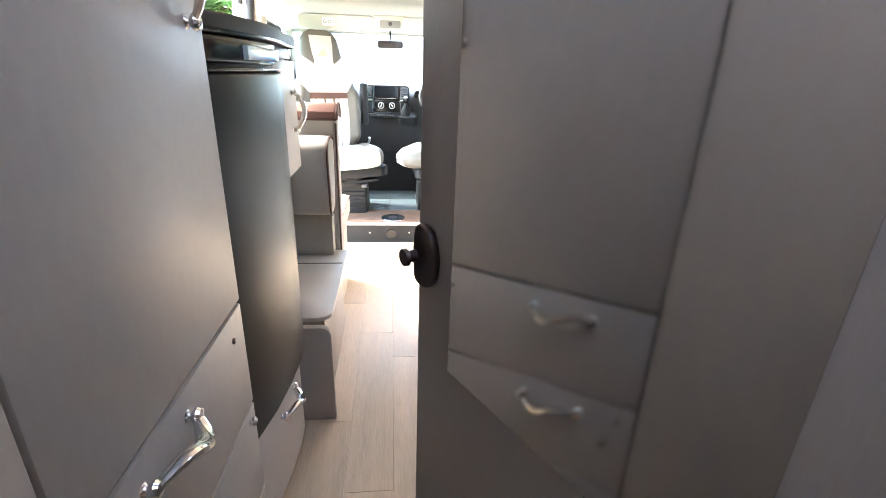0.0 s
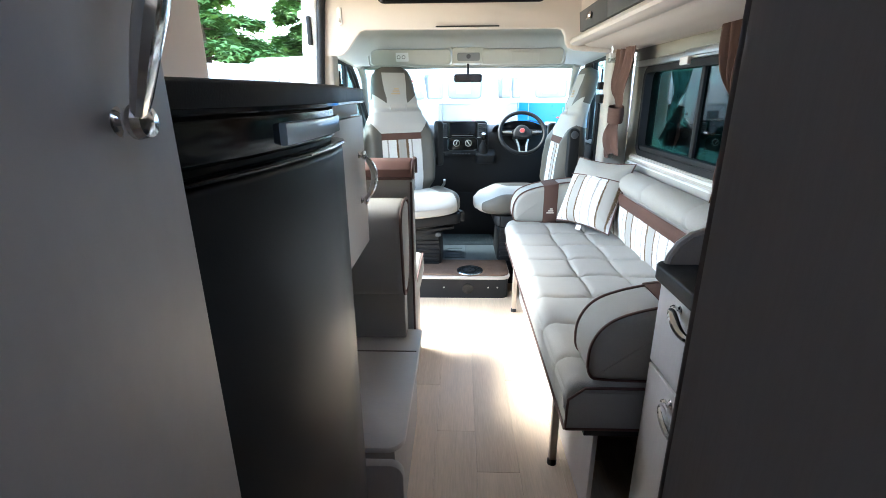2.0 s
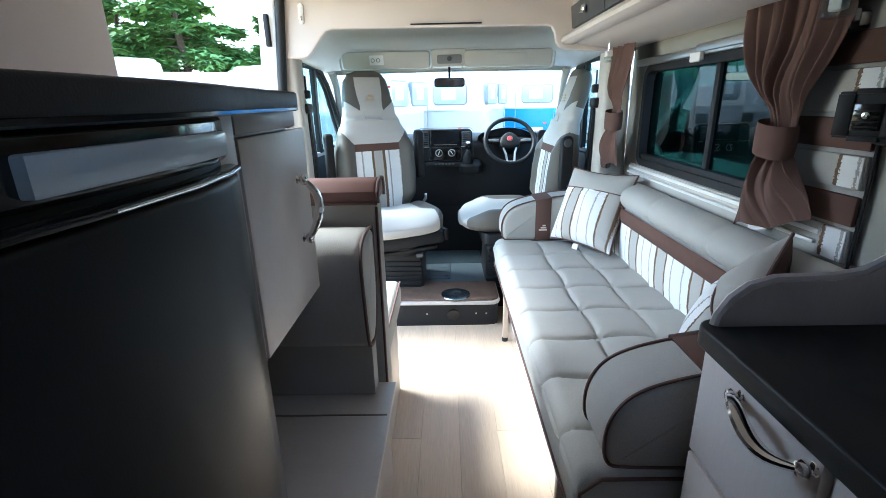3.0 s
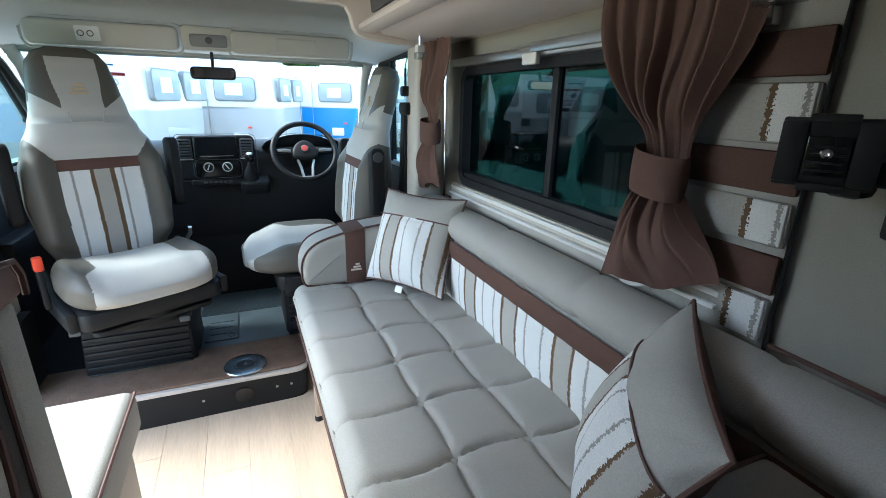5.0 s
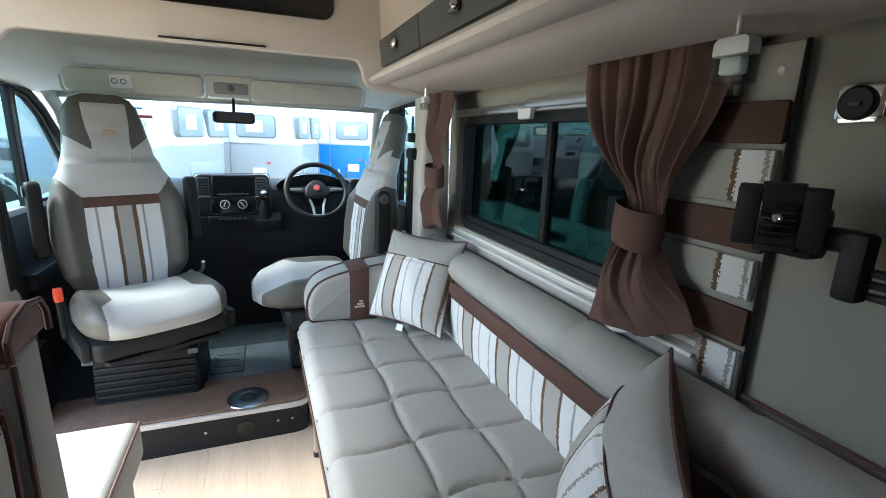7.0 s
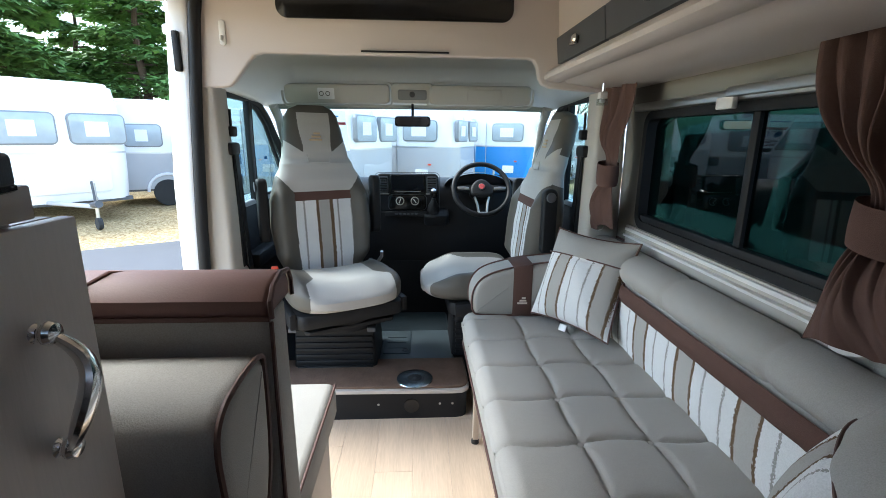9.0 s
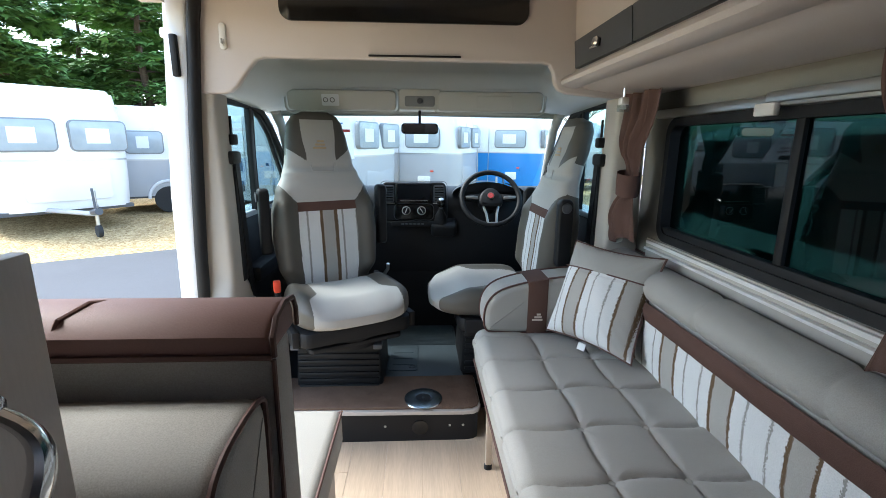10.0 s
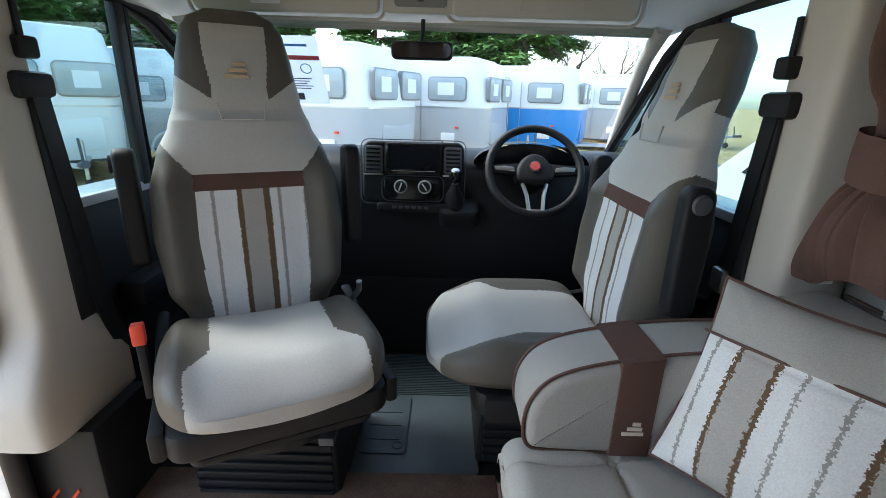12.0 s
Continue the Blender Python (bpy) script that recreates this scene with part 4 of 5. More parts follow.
def cushion(m, label, w=0.40, h=0.40):
    """A scatter cushion in local x (width), z (height); its face looks along local -y."""
    c = thing("scatter_cushion", label, "cushion", m, group="scatter cushions")

    def shell(sgn):
        def fn(u, v):
            a, b = 2 * u - 1, 2 * v - 1
            pinch = 1 - 0.085 * (1 - a * a)
            pinch2 = 1 - 0.085 * (1 - b * b)
            t = 0.082 * (max(0, 1 - a * a) * max(0, 1 - b * b)) ** 0.5
            t += 0.005 * math.sin(7 * a + 3 * b) * (1 - a * a) * (1 - b * b)
            # puckers running in from the corners and the seam
            t += 0.006 * math.sin(22 * (abs(a) - abs(b))) * (a * b) ** 2 * (1 - a ** 6) * (1 - b ** 6)
            t -= 0.007 * math.exp(-((b - 0.43) / 0.035) ** 2) * (1 - a * a)
            return (a * w / 2 * pinch2, sgn * t, h / 2 * b * pinch + h / 2)
        return grid(fn, 56, 56)
    zf = zones(shell(-1), lambda p: "top" if p.z > h * 0.715 else "stripes")
    part("plain_panel", zf["top"], M_fab, c, "plain grey cloth", 75)
    part("striped_panel", zf["stripes"], M_str_x, c, "woven striped cloth", 75)
    part("back_panel", shell(1), M_brown, c, "brown cloth", 75)
    ring = []
    for i in range(80):
        s = i / 20
        q, f = int(s), s % 1 * 2 - 1
        a, b = ((f, -1), (1, f), (-f, 1), (-1, -f))[q]
        ring.append((a * w / 2 * (1 - 0.085 * (1 - b * b)), 0, h / 2 * b * (1 - 0.085 * (1 - a * a)) + h / 2))
    part("piping", tube(ring, 0.0045, 6, closed=True), M_pipe, c)
    part("seam", tube([((0.94 * w) * (i / 16 - 0.5), -0.082 * (max(0, 1 - (1.9 * (i / 16) - 0.95) ** 2) * 0.815) ** 0.5 + 0.005 * (1 - (2 * i / 16 - 1) ** 2), h * 0.715) for i in range(17)], 0.003, 6), M_pipe, c)
    part("care_tag", rb(-0.025, 0.01, -0.012, -0.008, -0.022, 0.006, 0.001), M_wplast, c, "white care tag")
    return c


def frame_from(o, ex, ez):
    ex, ez = Vector(ex).normalized(), Vector(ez).normalized()
    ey = ez.cross(ex).normalized()
    ez = ex.cross(ey).normalized()
    return Matrix(((ex.x, ey.x, ez.x, o[0]), (ex.y, ey.y, ez.y, o[1]), (ex.z, ey.z, ez.z, o[2]), (0, 0, 0, 1)))


cushion(frame_from((0.640, -0.195, 0.548), (0.21, -0.33, 0.0), (0.11, 0.09, 0.33)), "grey and white striped scatter cushion leaning on the settee corner")
cushion(frame_from((0.656, -1.313, 0.532), (-0.676, -0.726, -0.131), (0.209, -0.358, 0.91)), "striped scatter cushion with brown back leaning by the arm bolster")

# ---------- window, curtains, wall dressing ----------
wi = thing("window_2", "dark tinted sliding side window in a black frame", "window", kind="structure")
fr = bmesh.new()
prism(rpoly(-1.14, -0.06, 0.955, 1.41, 0.06), "x", 1.0, 1.012, 0.0, bm=fr)
bmesh.ops.delete(fr, geom=[f for f in fr.faces if abs(f.normal.x) > 0.9], context="FACES")
part("frame_liner", fr, M_plastic, wi)


def ring_frame(y0, y1, z0, z1, t, x0, x1, r):
    o, i = rpoly(y0, y1, z0, z1, r, 6), rpoly(y0 + t, y1 - t, z0 + t, z1 - t, max(0.005, r - t * 0.6), 6)
    k = bmesh.new()
    A = [[k.verts.new((x, *p)) for p in pts] for x, pts in ((x0, o), (x0, i), (x1, i), (x1, o))]
    n = len(o)
    for a, b in zip(A, A[1:] + A[:1]):
        for j in range(n):
            k.faces.new((a[j], a[(j + 1) % n], b[(j + 1) % n], b[j]))
    bmesh.ops.recalc_face_normals(k, faces=k.faces)
    return k


part("window_frame", ring_frame(-1.15, -0.05, 0.945, 1.415, 0.03, 0.948, 1.0, 0.06), M_plastic, wi, "black rounded frame")
part("divider", rb(0.965, 0.995, -0.685, -0.655, 0.97, 1.39, 0.004), M_plastic, wi)
part("lower_rail", rb(0.955, 0.99, -1.14, -0.07, 0.965, 1.0, 0.006), M_plastic, wi)
for y0, y1, x in ((-1.13, -0.67, 0.978), (-0.67, -0.08, 0.988)):
    g = part("pane", rb(x, x + 0.004, y0, y1, 0.975, 1.395, 0), M_tint, wi, "dark green tinted pane")
    g.visible_shadow = False
bl = thing("blind_cassette", "aluminium blind cassette rails above and below the window", "window blind")
part("upper_rail", rb(0.915, 0.953, -1.32, -0.02, 1.415, 1.445, 0.005), M_alu, bl)
part("upper_rail_lip", rb(0.90, 0.915, -1.32, -0.62, 1.425, 1.452, 0.004), M_alu, bl)
part("pull_catch", rb(0.897, 0.915, -0.66, -0.585, 1.392, 1.425, 0.004), M_wplast, bl, "pale plastic blind catch")
part("lower_rail", rb(0.928, 0.953, -1.32, -0.02, 0.922, 0.936, 0.003), M_wplast, bl)
part("lower_lip", rb(0.92, 0.953, -1.32, -0.02, 0.898, 0.908, 0.003), M_wplast, bl)
part("backing", rb(0.940, 0.954, -1.34, 0.0, 0.86, 0.942, 0.003), M_trim, bl)


def curtain(name_label, y0, y1, k0, k1, b0, b1, zk, zb, x=0.865, seed=0, lift=0.085, pleats=7.5):
    """A gathered curtain: pleats run from the rail into the tie at zk, a bell of cloth hangs below it."""
    c = thing("curtain", name_label, "curtain", group="tied curtains")
    zt, half = 1.525, 0.04
    r = random.Random(seed * 10 + 1)
    jit = [r.uniform(-0.35, 0.35) for _ in range(12)]

    def crease(w):
        q = w * pleats + seed
        q += jit[int(math.floor(q)) % 12] * math.sin(math.pi * (q % 1))
        v = abs(math.sin(math.pi * q)) ** 0.7
        return v * (0.7 + 0.3 * math.sin(2.1 * q + seed)) + 0.18 * math.sin(5.3 * q + 1.0)

    def cloth(u, v):
        z = zt + (zb - zt) * v
        if z > zk:
            f = smooth_step(zt, zk + half, z)
            f = 0.25 * f + 0.75 * f ** 2.2
            a, b = y0 + (k0 - y0) * f, y1 + (k1 - y1) * f
            bulge = 0.030 * math.sin(math.pi * u) * math.exp(-(((z - zk - 0.12) / 0.09) ** 2))
            amp = 0.020 + 0.012 * math.sin(math.pi * min(1, f * 1.15)) - 0.014 * smooth_step(0.75, 1.0, f)
            w = u + 0.06 * f * math.sin(4 * u + seed)
        else:
            f = smooth_step(zk - half, zb, z)
            g = min(1.0, max(0.0, (zk - half - z) / (zk - half - zb)))
            a, b = k0 + (b0 - k0) * g ** 0.75, k1 + (b1 - k1) * g ** 0.75
            bulge = 0.055 * math.sin(math.pi * u) ** 0.8 * math.sin(math.pi * min(1, 0.12 + g * 0.8)) * (g > 0)
            amp = 0.018 * (1 - f) ** 2 + 0.006
            w = u + 0.10 * g * math.sin(3 * u + seed + 2 * g)
        fold = crease(w) * amp + 0.003 * math.sin(17 * u + 9 * v + seed) + 0.004 * math.sin(5 * v + 11 * u)
        if z <= zk:
            fold += 0.012 * f * math.sin(9.5 * u + seed) * math.sin(math.pi * u)
        hem = (lift * u + 0.012 * math.sin(8 * u + seed)) * smooth_step(zk - half, zb, z)
        return (x + 0.015 - fold - bulge, a + (b - a) * u, z + hem)
    part("cloth", grid(cloth, 190, 110), M_curtain, c, angle=80)
    cy, hw = (k0 + k1) / 2, abs(k1 - k0) / 2 + 0.006

    def band(u, v):
        a = 6.28318 * u
        rr = 1 + 0.05 * math.sin(math.pi * v) + 0.015 * math.sin(3 * a + 4 * v)
        return (x - 0.004 - 0.040 * math.sin(a) * rr, cy + hw * math.cos(a) * rr, zk - 0.043 + 0.086 * v + 0.010 * math.cos(a + 0.4))
    part("tie_band", grid(band, 40, 10, wrap=True), M_curtain, c, "brown cloth tie band", 80)
    part("lining", grid(lambda u, v: (x + 0.026 - 0.008 * math.sin(3.14 * u), b0 + (b1 - b0) * (0.18 + 0.30 * u), zb - 0.006 + lift * (0.18 + 0.30 * u) - 0.008 * math.sin(3.14 * u) + 0.05 * v), 10, 4), M_wplast, c, "pale lining edge")


curtain("dark brown tied-back curtain hanging by the tinted window", -0.955, -1.335, -1.128, -1.238, -1.035, -1.352, 1.155, 0.872, 0.872, 0.3)
curtain("narrow dark brown tied-back curtain beside the cab", 0.065, -0.20, 0.012, -0.085, 0.145, -0.10, 1.165, 0.905, 0.825, 2.0, 0.04, 5.5)

wp = thing("wall_pad", "padded wall panel with brown straps and striped strips", "wall panel")
part("pad", rb(0.938, 0.954, -1.415, -1.155, 0.845, 1.50, 0.007), M_fab, wp)
for z in (1.37, 1.178, 1.0):
    part("strap", rb(0.926, 0.94, -1.414, -1.10, z - 0.036, z + 0.036, 0.005), M_brown, wp, "brown cloth strap")
for z0, z1 in ((1.225, 1.325), (1.05, 1.13), (0.87, 0.955)):
    part("pocket", rb(0.93, 0.942, -1.412, -1.15, z0, z1, 0.008), M_fab, wp)
    part("striped_strip", rb(0.925, 0.932, -1.408, -1.33, z0 + 0.004, z1 - 0.002, 0.002), M_str_y, wp)
part("screw", lathe([(0, 0), (0.008, 0), (0.006, 0.004), (0, 0.005)], 12, pose(0.938, -1.385, 1.455, 0, -90)), M_wplast, wp)
part("edge_bead", tube([(0.94, -1.418, 0.85), (0.94, -1.418, 1.50)], 0.004, 6), M_plastic, wp)

tv = thing("tv_bracket", "black folding television wall bracket with a mounting plate", "tv bracket")
tm = pose(0.845, -1.487, 1.225, 0, 0, -64) @ Matrix.Scale(0.77, 4)
pl = part("mount_plate", rb(-0.075, 0.075, -0.014, 0.006, -0.062, 0.062, 0.004), M_plastic, tv)
pl.matrix_basis = tm
for q in (-1, 1):
    part("lip", rb(-0.035, 0.035, -0.022, 0.0, q * 0.062 - 0.007, q * 0.062 + 0.007, 0.003), M_plastic, pl)
    part("side_rail", rb(q * 0.055 - 0.02, q * 0.055 + 0.02, -0.019, -0.012, -0.055, 0.055, 0.002), M_plastic, pl)
part("hub_square", rb(-0.032, 0.032, -0.022, -0.012, -0.04, 0.03, 0.002), M_gloss, pl)
for q in range(4):
    part("rib", rb(-0.028, 0.028, -0.026, -0.02, -0.032 + 0.014 * q, -0.028 + 0.014 * q, 0.001), M_plastic, pl)
part("screw", lathe([(0.0, 0), (0.011, 0.0), (0.009, 0.006), (0.004, 0.007), (0.0, 0.005)], 16, pose(0, -0.022, 0, 90)), M_chrome, pl)
part("knuckle", rb(0.855, 0.90, -1.535, -1.48, 1.165, 1.245, 0.012), M_plastic, tv)
part("arm_upright", rb(0.875, 0.91, -1.59, -1.555, 1.115, 1.215, 0.008), M_plastic, tv)
part("arm_bar", tube([(0.885, -1.52, 1.20), (0.892, -1.57, 1.20)], 0.018, 10), M_plastic, tv)
for q in range(3):
    part("arm_strut", rb(0.895, 0.915, -1.650, -1.58, 1.122 + 0.017 * q, 1.131 + 0.017 * q, 0.002), M_plastic, tv)
part("joint", lathe([(0.0, 0), (0.020, 0.0), (0.022, 0.02), (0.019, 0.072), (0.0, 0.075)], 20, pose(0.905, -1.648, 1.085)), M_plastic, tv)
part("wall_plate", prism(rpoly(-1.705, -1.612, 1.095, 1.215, 0.02), "x", 0.925, 0.956, 0.006), M_plastic, tv)
part("pivot", lathe([(0.0, 0), (0.02, 0), (0.018, 0.02), (0.0, 0.022)], 18, pose(0.90, -1.63, 1.17)), M_plastic, tv)

so = thing("socket_panel", "row of round black sockets in chrome plates on the grey wall", "socket panel")
for q in range(3):
    y = -1.508 - 0.067 * q
    pt = part("plate", prism(rpoly(y - 0.032, y + 0.032, 1.366, 1.424, 0.01), "x", 0.935, 0.956, 0.006), M_chrome, so)
    part("socket", lathe([(0.0, 0), (0.025, 0.0), (0.025, 0.006), (0.021, 0.009), (0.0, 0.007)], 28, pose(0.935, y, 1.395, 0, -90)), M_plastic, pt)
    if q == 1:
        part("chrome_ring", ring(0.0135, 0.003, pose(0.926, y, 1.395, 0, -90)), M_chrome, pt)
    else:
        part("mark", rb(0.922, 0.9265, y - 0.008, y + 0.008, 1.39, 1.396, 0.001), M_plast_gr, pt)

for y, big in ((-1.41, 1.0), (-0.068, 0.62)):
    lm = thing("spot_light", "small clear reading light on a chrome stem under the locker", "spot light", pose(0.79 if big == 1 else 0.76, y, 1.515), group="reading lights")
    part("stem", tube([(0, 0, 0.012), (0, 0, -0.03)], 0.005 * big), M_chrome, lm)
    part("body", prism(rpoly(-0.03 * big, 0.03 * big, -0.055, -0.028, 0.012 * big, 5, (0, 0, 1, 1)), "x", -0.014, 0.014, 0.003), M_wplast, lm)
    part("lens", rb(-0.017, 0.017, -0.03 * big, 0.03 * big, -0.055 - 0.04 * big, -0.054, 0.003), M_clear, lm)
    part("inner_block", rb(-0.010, 0.010, -0.018 * big, 0.018 * big, -0.05 - 0.032 * big, -0.056, 0.004), M_wplast, lm)

# ---------- overhead locker ----------
lk = thing("overhead_locker", "cream overhead locker with dark flap doors and chrome latches", "overhead locker")
body = [(0.955, 1.90), (0.60, 1.90), (0.612, 1.70), (0.62, 1.60), (0.60, 1.588), (0.572, 1.576), (0.560, 1.560), (0.562, 1.546), (0.578, 1.538), (0.62, 1.532), (0.64, 1.545), (0.66, 1.532), (0.86, 1.506), (0.875, 1.515), (0.955, 1.515)]
part("carcass", prism(body, "y", -2.6, 0.084, 0.004), M_cream, lk)
Y = 0.045
for q, w in enumerate((0.50, 0.62, 0.62, 0.6)):
    f = part("flap_door", prism([(0.619, 1.602), (0.604, 1.603), (0.594, 1.70), (0.611, 1.70)], "y", Y - w + 0.006, Y, 0.002), M_plast_gr, lk, "dark charcoal flap")
    hy = Y - (0.24 if q == 0 else 0.5 * w)
    part("latch_plate", rb(-0.028, 0.028, -0.013, 0.013, -0.001, 0.004, 0.003, m=Matrix.Translation((0.5965, hy, 1.648)) @ pose(0, 0, 0, 0, -84, 0) @ pose(0, 0, 0, 0, 0, 90)), M_plastic, f)
    part("latch", lathe([(0.0, 0), (0.017, 0.0), (0.018, 0.008), (0.012, 0.016), (0.0, 0.017)], 18, Matrix.Translation((0.595, hy - 0.005, 1.652)) @ pose(0, 0, 0, 0, -84)), M_chrome, f, "chrome push latch")
    part("latch_tongue", rb(0.574, 0.59, hy - 0.03, hy + 0.012, 1.632, 1.638, 0.002), M_chrome, f)
    Y -= w

# ---------- single seat and plinth by the sliding door ----------
ss = thing("single_seat", "grey single seat with brown-topped backrest beside the sliding door", "seat")
part("base_box", rb(-0.88, -0.262, -1.165, -0.62, 0.0, 0.42, 0.006), M_lam, ss)
part("seat_cushion", rb(-0.88, -0.245, -1.055, -0.53, 0.385, 0.51, 0.03, 4), M_fab, ss)
part("cushion_piping", tube([(-0.248, -1.05, 0.50), (-0.248, -0.54, 0.50), (-0.26, -0.532, 0.49), (-0.26, -0.532, 0.39)], 0.004, 6), M_pipe, ss)
part("backrest", prism([(-1.165, 0.30), (-1.16, 1.0), (-1.07, 1.0), (-1.045, 0.30)], "x", -0.88, -0.232, 0.02, 3), M_fab, ss)
cap = [(-1.185, 0.998), (-1.187, 1.030), (-1.165, 1.052), (-1.12, 1.062), (-1.07, 1.054), (-1.055, 1.030), (-1.055, 0.998)]
part("top_cap", prism(cap, "x", -0.88, -0.228, 0.012, 3), M_brown_top, ss, "brown leatherette cap")
pp = bmesh.new()
tube([(-0.88, -1.188, 0.998), (-0.228, -1.188, 0.998)], 0.005, 6, pp)
tube([(-0.226, y, z) for y, z in cap], 0.005, 6, pp)
tube([(-0.236, -1.158, 0.98), (-0.236, -1.16, 0.32)], 0.004, 6, pp)
part("piping", pp, M_pipe, ss)
part("cap_seam", tube([(-0.56, -1.189, 1.0), (-0.545, -1.168, 1.053), (-0.53, -1.12, 1.063), (-0.52, -1.06, 1.045)], 0.004, 6), M_brown_top, ss)
fold = [(-1.17, 0.91), (-1.19, 0.935), (-1.30, 0.938), (-1.36, 0.925), (-1.385, 0.89), (-1.375, 0.80), (-1.355, 0.66), (-1.33, 0.615), (-1.25, 0.60), (-1.18, 0.70)]
fold = soft(fold)
fq = thing("folded_seat_cushion", "grey fold-up bolster cushion with brown piping behind the seat", "cushion")
part("pad", prism(fold, "x", -0.86, -0.245, 0.028, 4), M_fab, fq)
part("piping", tube([(-0.250, y, z) for y, z in fold], 0.005, 6, closed=True), M_pipe, fq)
part("support_panel", rb(-0.88, -0.262, -1.24, -1.17, 0.40, 0.64, 0.004), M_fab, fq)
pt = thing("plinth_step", "pale laminate plinth with rounded lid beside the fridge", "plinth")
part("lid", prism(rpoly(-0.90, -0.206, -1.822, -1.17, 0.05, 6, (0, 1, 0, 0)), "z", 0.382, 0.400, 0.004), M_lam_lt, pt)
part("lid_joint", rb(-0.88, -0.215, -1.342, -1.337, 0.3995, 0.4025, 0), M_edge, pt)
part("carcass", rb(-0.90, -0.235, -1.79, -1.17, 0.0, 0.382, 0.003), M_lam, pt)
part("end_panel", prism(rpoly(-0.60, -0.204, 0.0, 0.384, 0.035, 6, (0, 0, 1, 0)), "y", -1.866, -1.840, 0.003), M_lam, pt)

# ---------- fridge column, cupboard and worktop ----------
BOW = [(-2.435, -0.335), (-2.36, -0.312), (-2.26, -0.290), (-2.15, -0.276), (-2.04, -0.270), (-1.96, -0.274), (-1.905, -0.288), (-1.885, -0.305)]
wk = thing("worktop", "thick black worktop with a bowed front over the fridge", "worktop")
edge = [(-0.90, -2.438)] + [(x + 0.004, y) for y, x in BOW[:6]] + [(-0.281, -1.88), (-0.292, -1.78), (-0.300, -1.66), (-0.308, -1.57), (-0.318, -1.535), (-0.34, -1.520), (-0.37, -1.515), (-0.90, -1.515)]
part("slab", prism(edge, "z", 1.262, 1.292, 0.005, 3), M_black, wk)
part("lower_lip", tube([(x - 0.003, y, 1.262) for x, y in edge[1:-1]], 0.004, 6), M_gloss, wk)
fg = thing("fridge", "tall black fridge with a bowed gloss door and control panel", "fridge")
door = [(x, y) for y, x in BOW] + [(-0.36, -1.875), (-0.36, -2.435)]
part("door", prism(door, "z", 0.372, 1.192, 0.010, 3), M_fridge, fg, "matt black bowed door")
part("control_fascia", prism([(x - 0.012, y) for x, y in door], "z", 1.206, 1.258, 0.006, 3), M_gloss, fg, "gloss black control fascia")
part("cabinet", rb(-0.90, -0.352, -2.437, -1.87, 0.372, 1.260, 0.003), M_plastic, fg)
part("display", prism([(-0.2845, -2.20), (-0.2795, -2.10), (-0.2785, -2.0), (-0.283, -1.935), (-0.31, -1.935), (-0.31, -2.20)], "z", 1.214, 1.243, 0.003), M_cvglass, fg, "grey glass display strip")
part("door_grip", prism([(x + 0.003, y) for x, y in door[:8]] + [(-0.31, -1.89), (-0.32, -2.42)], "z", 1.193, 1.199, 0.002), M_gloss, fg, "gloss black grip rail")
# short chrome strip put in as the reflection along part of the grip rail
part("grip_glint", prism([(x + 0.005, y) for x, y in door[3:7]] + [(-0.30, -1.92), (-0.30, -2.14)], "z", 1.1945, 1.1975, 0.001), M_chrome, fg, "chrome strip standing in for the glint on the grip rail")
part("grip_recess", prism([(x - 0.02, y) for x, y in door[:8]] + [(-0.36, -1.89), (-0.36, -2.42)], "z", 1.199, 1.206, 0.001), M_plastic, fg)
dr = thing("drawer_unit", "pale drawer under the fridge with a chrome handle", "drawer")
part("front", prism([(x - 0.022, y) for x, y in door], "z", 0.055, 0.362, 0.004), M_lam_lt, dr)
bow_handle(dr, Matrix.Translation((-0.298, -2.147, 0.315)) @ pose(0, 0, 0, 0, 90, 0) @ pose(0, 0, 0, 0, 0, 90), 0.13)
part("carcass", rb(-0.90, -0.37, -2.437, -1.87, 0.0, 0.368, 0.002), M_lam, dr)
cb = thing("wall_cupboard", "taupe cupboard under the worktop with a chrome handle", "cupboard")
part("carcass", rb(-0.90, -0.359, -1.865, -1.50, 0.852, 1.260, 0.002), M_lam, cb)
dd = part("door", rb(-0.358, -0.340, -1.775, -1.440, 0.849, 1.222, 0.003), M_lam_lt, cb)
part("filler", rb(-0.358, -0.342, -1.865, -1.780, 0.849, 1.258, 0.002), M_lam, cb)
part("top_rail", rb(-0.358, -0.342, -1.775, -1.490, 1.227, 1.260, 0.002), M_lam, cb)
part("side_panel", prism([(-0.90, 0.852), (-0.36, 0.852), (-0.36, 1.222), (-0.90, 1.222)], "y", -1.498, -1.446, 0.002), M_lam, cb)
bow_handle(dd, Matrix.Translation((-0.340, -1.52, 1.057)) @ pose(0, 0, 0, 0, 90, 0), 0.126)

# ---------- wardrobe ----------
wd = thing("wardrobe", "tall taupe laminate wardrobe with drawers and chrome handles", "wardrobe")
part("carcass", rb(-0.92, -0.302, -4.0, -2.444, 0.0, 1.895, 0.002), M_edge, wd)
part("plinth_board", rb(-0.302, -0.294, -4.0, -2.45, 0.0, 0.05, 0.001), M_lam, wd)
fronts = ((-2.943, -2.440, 0.790, 1.89, "door"), (-2.943, -2.440, 0.558, 0.782, "drawer_front"), (-2.943, -2.440, 0.330, 0.552, "drawer_front"), (-2.943, -2.440, 0.055, 0.325, "drawer_front"),
          (-3.5, -2.949, 0.055, 1.89, "door"), (-4.0, -3.506, 0.055, 1.89, "door"))
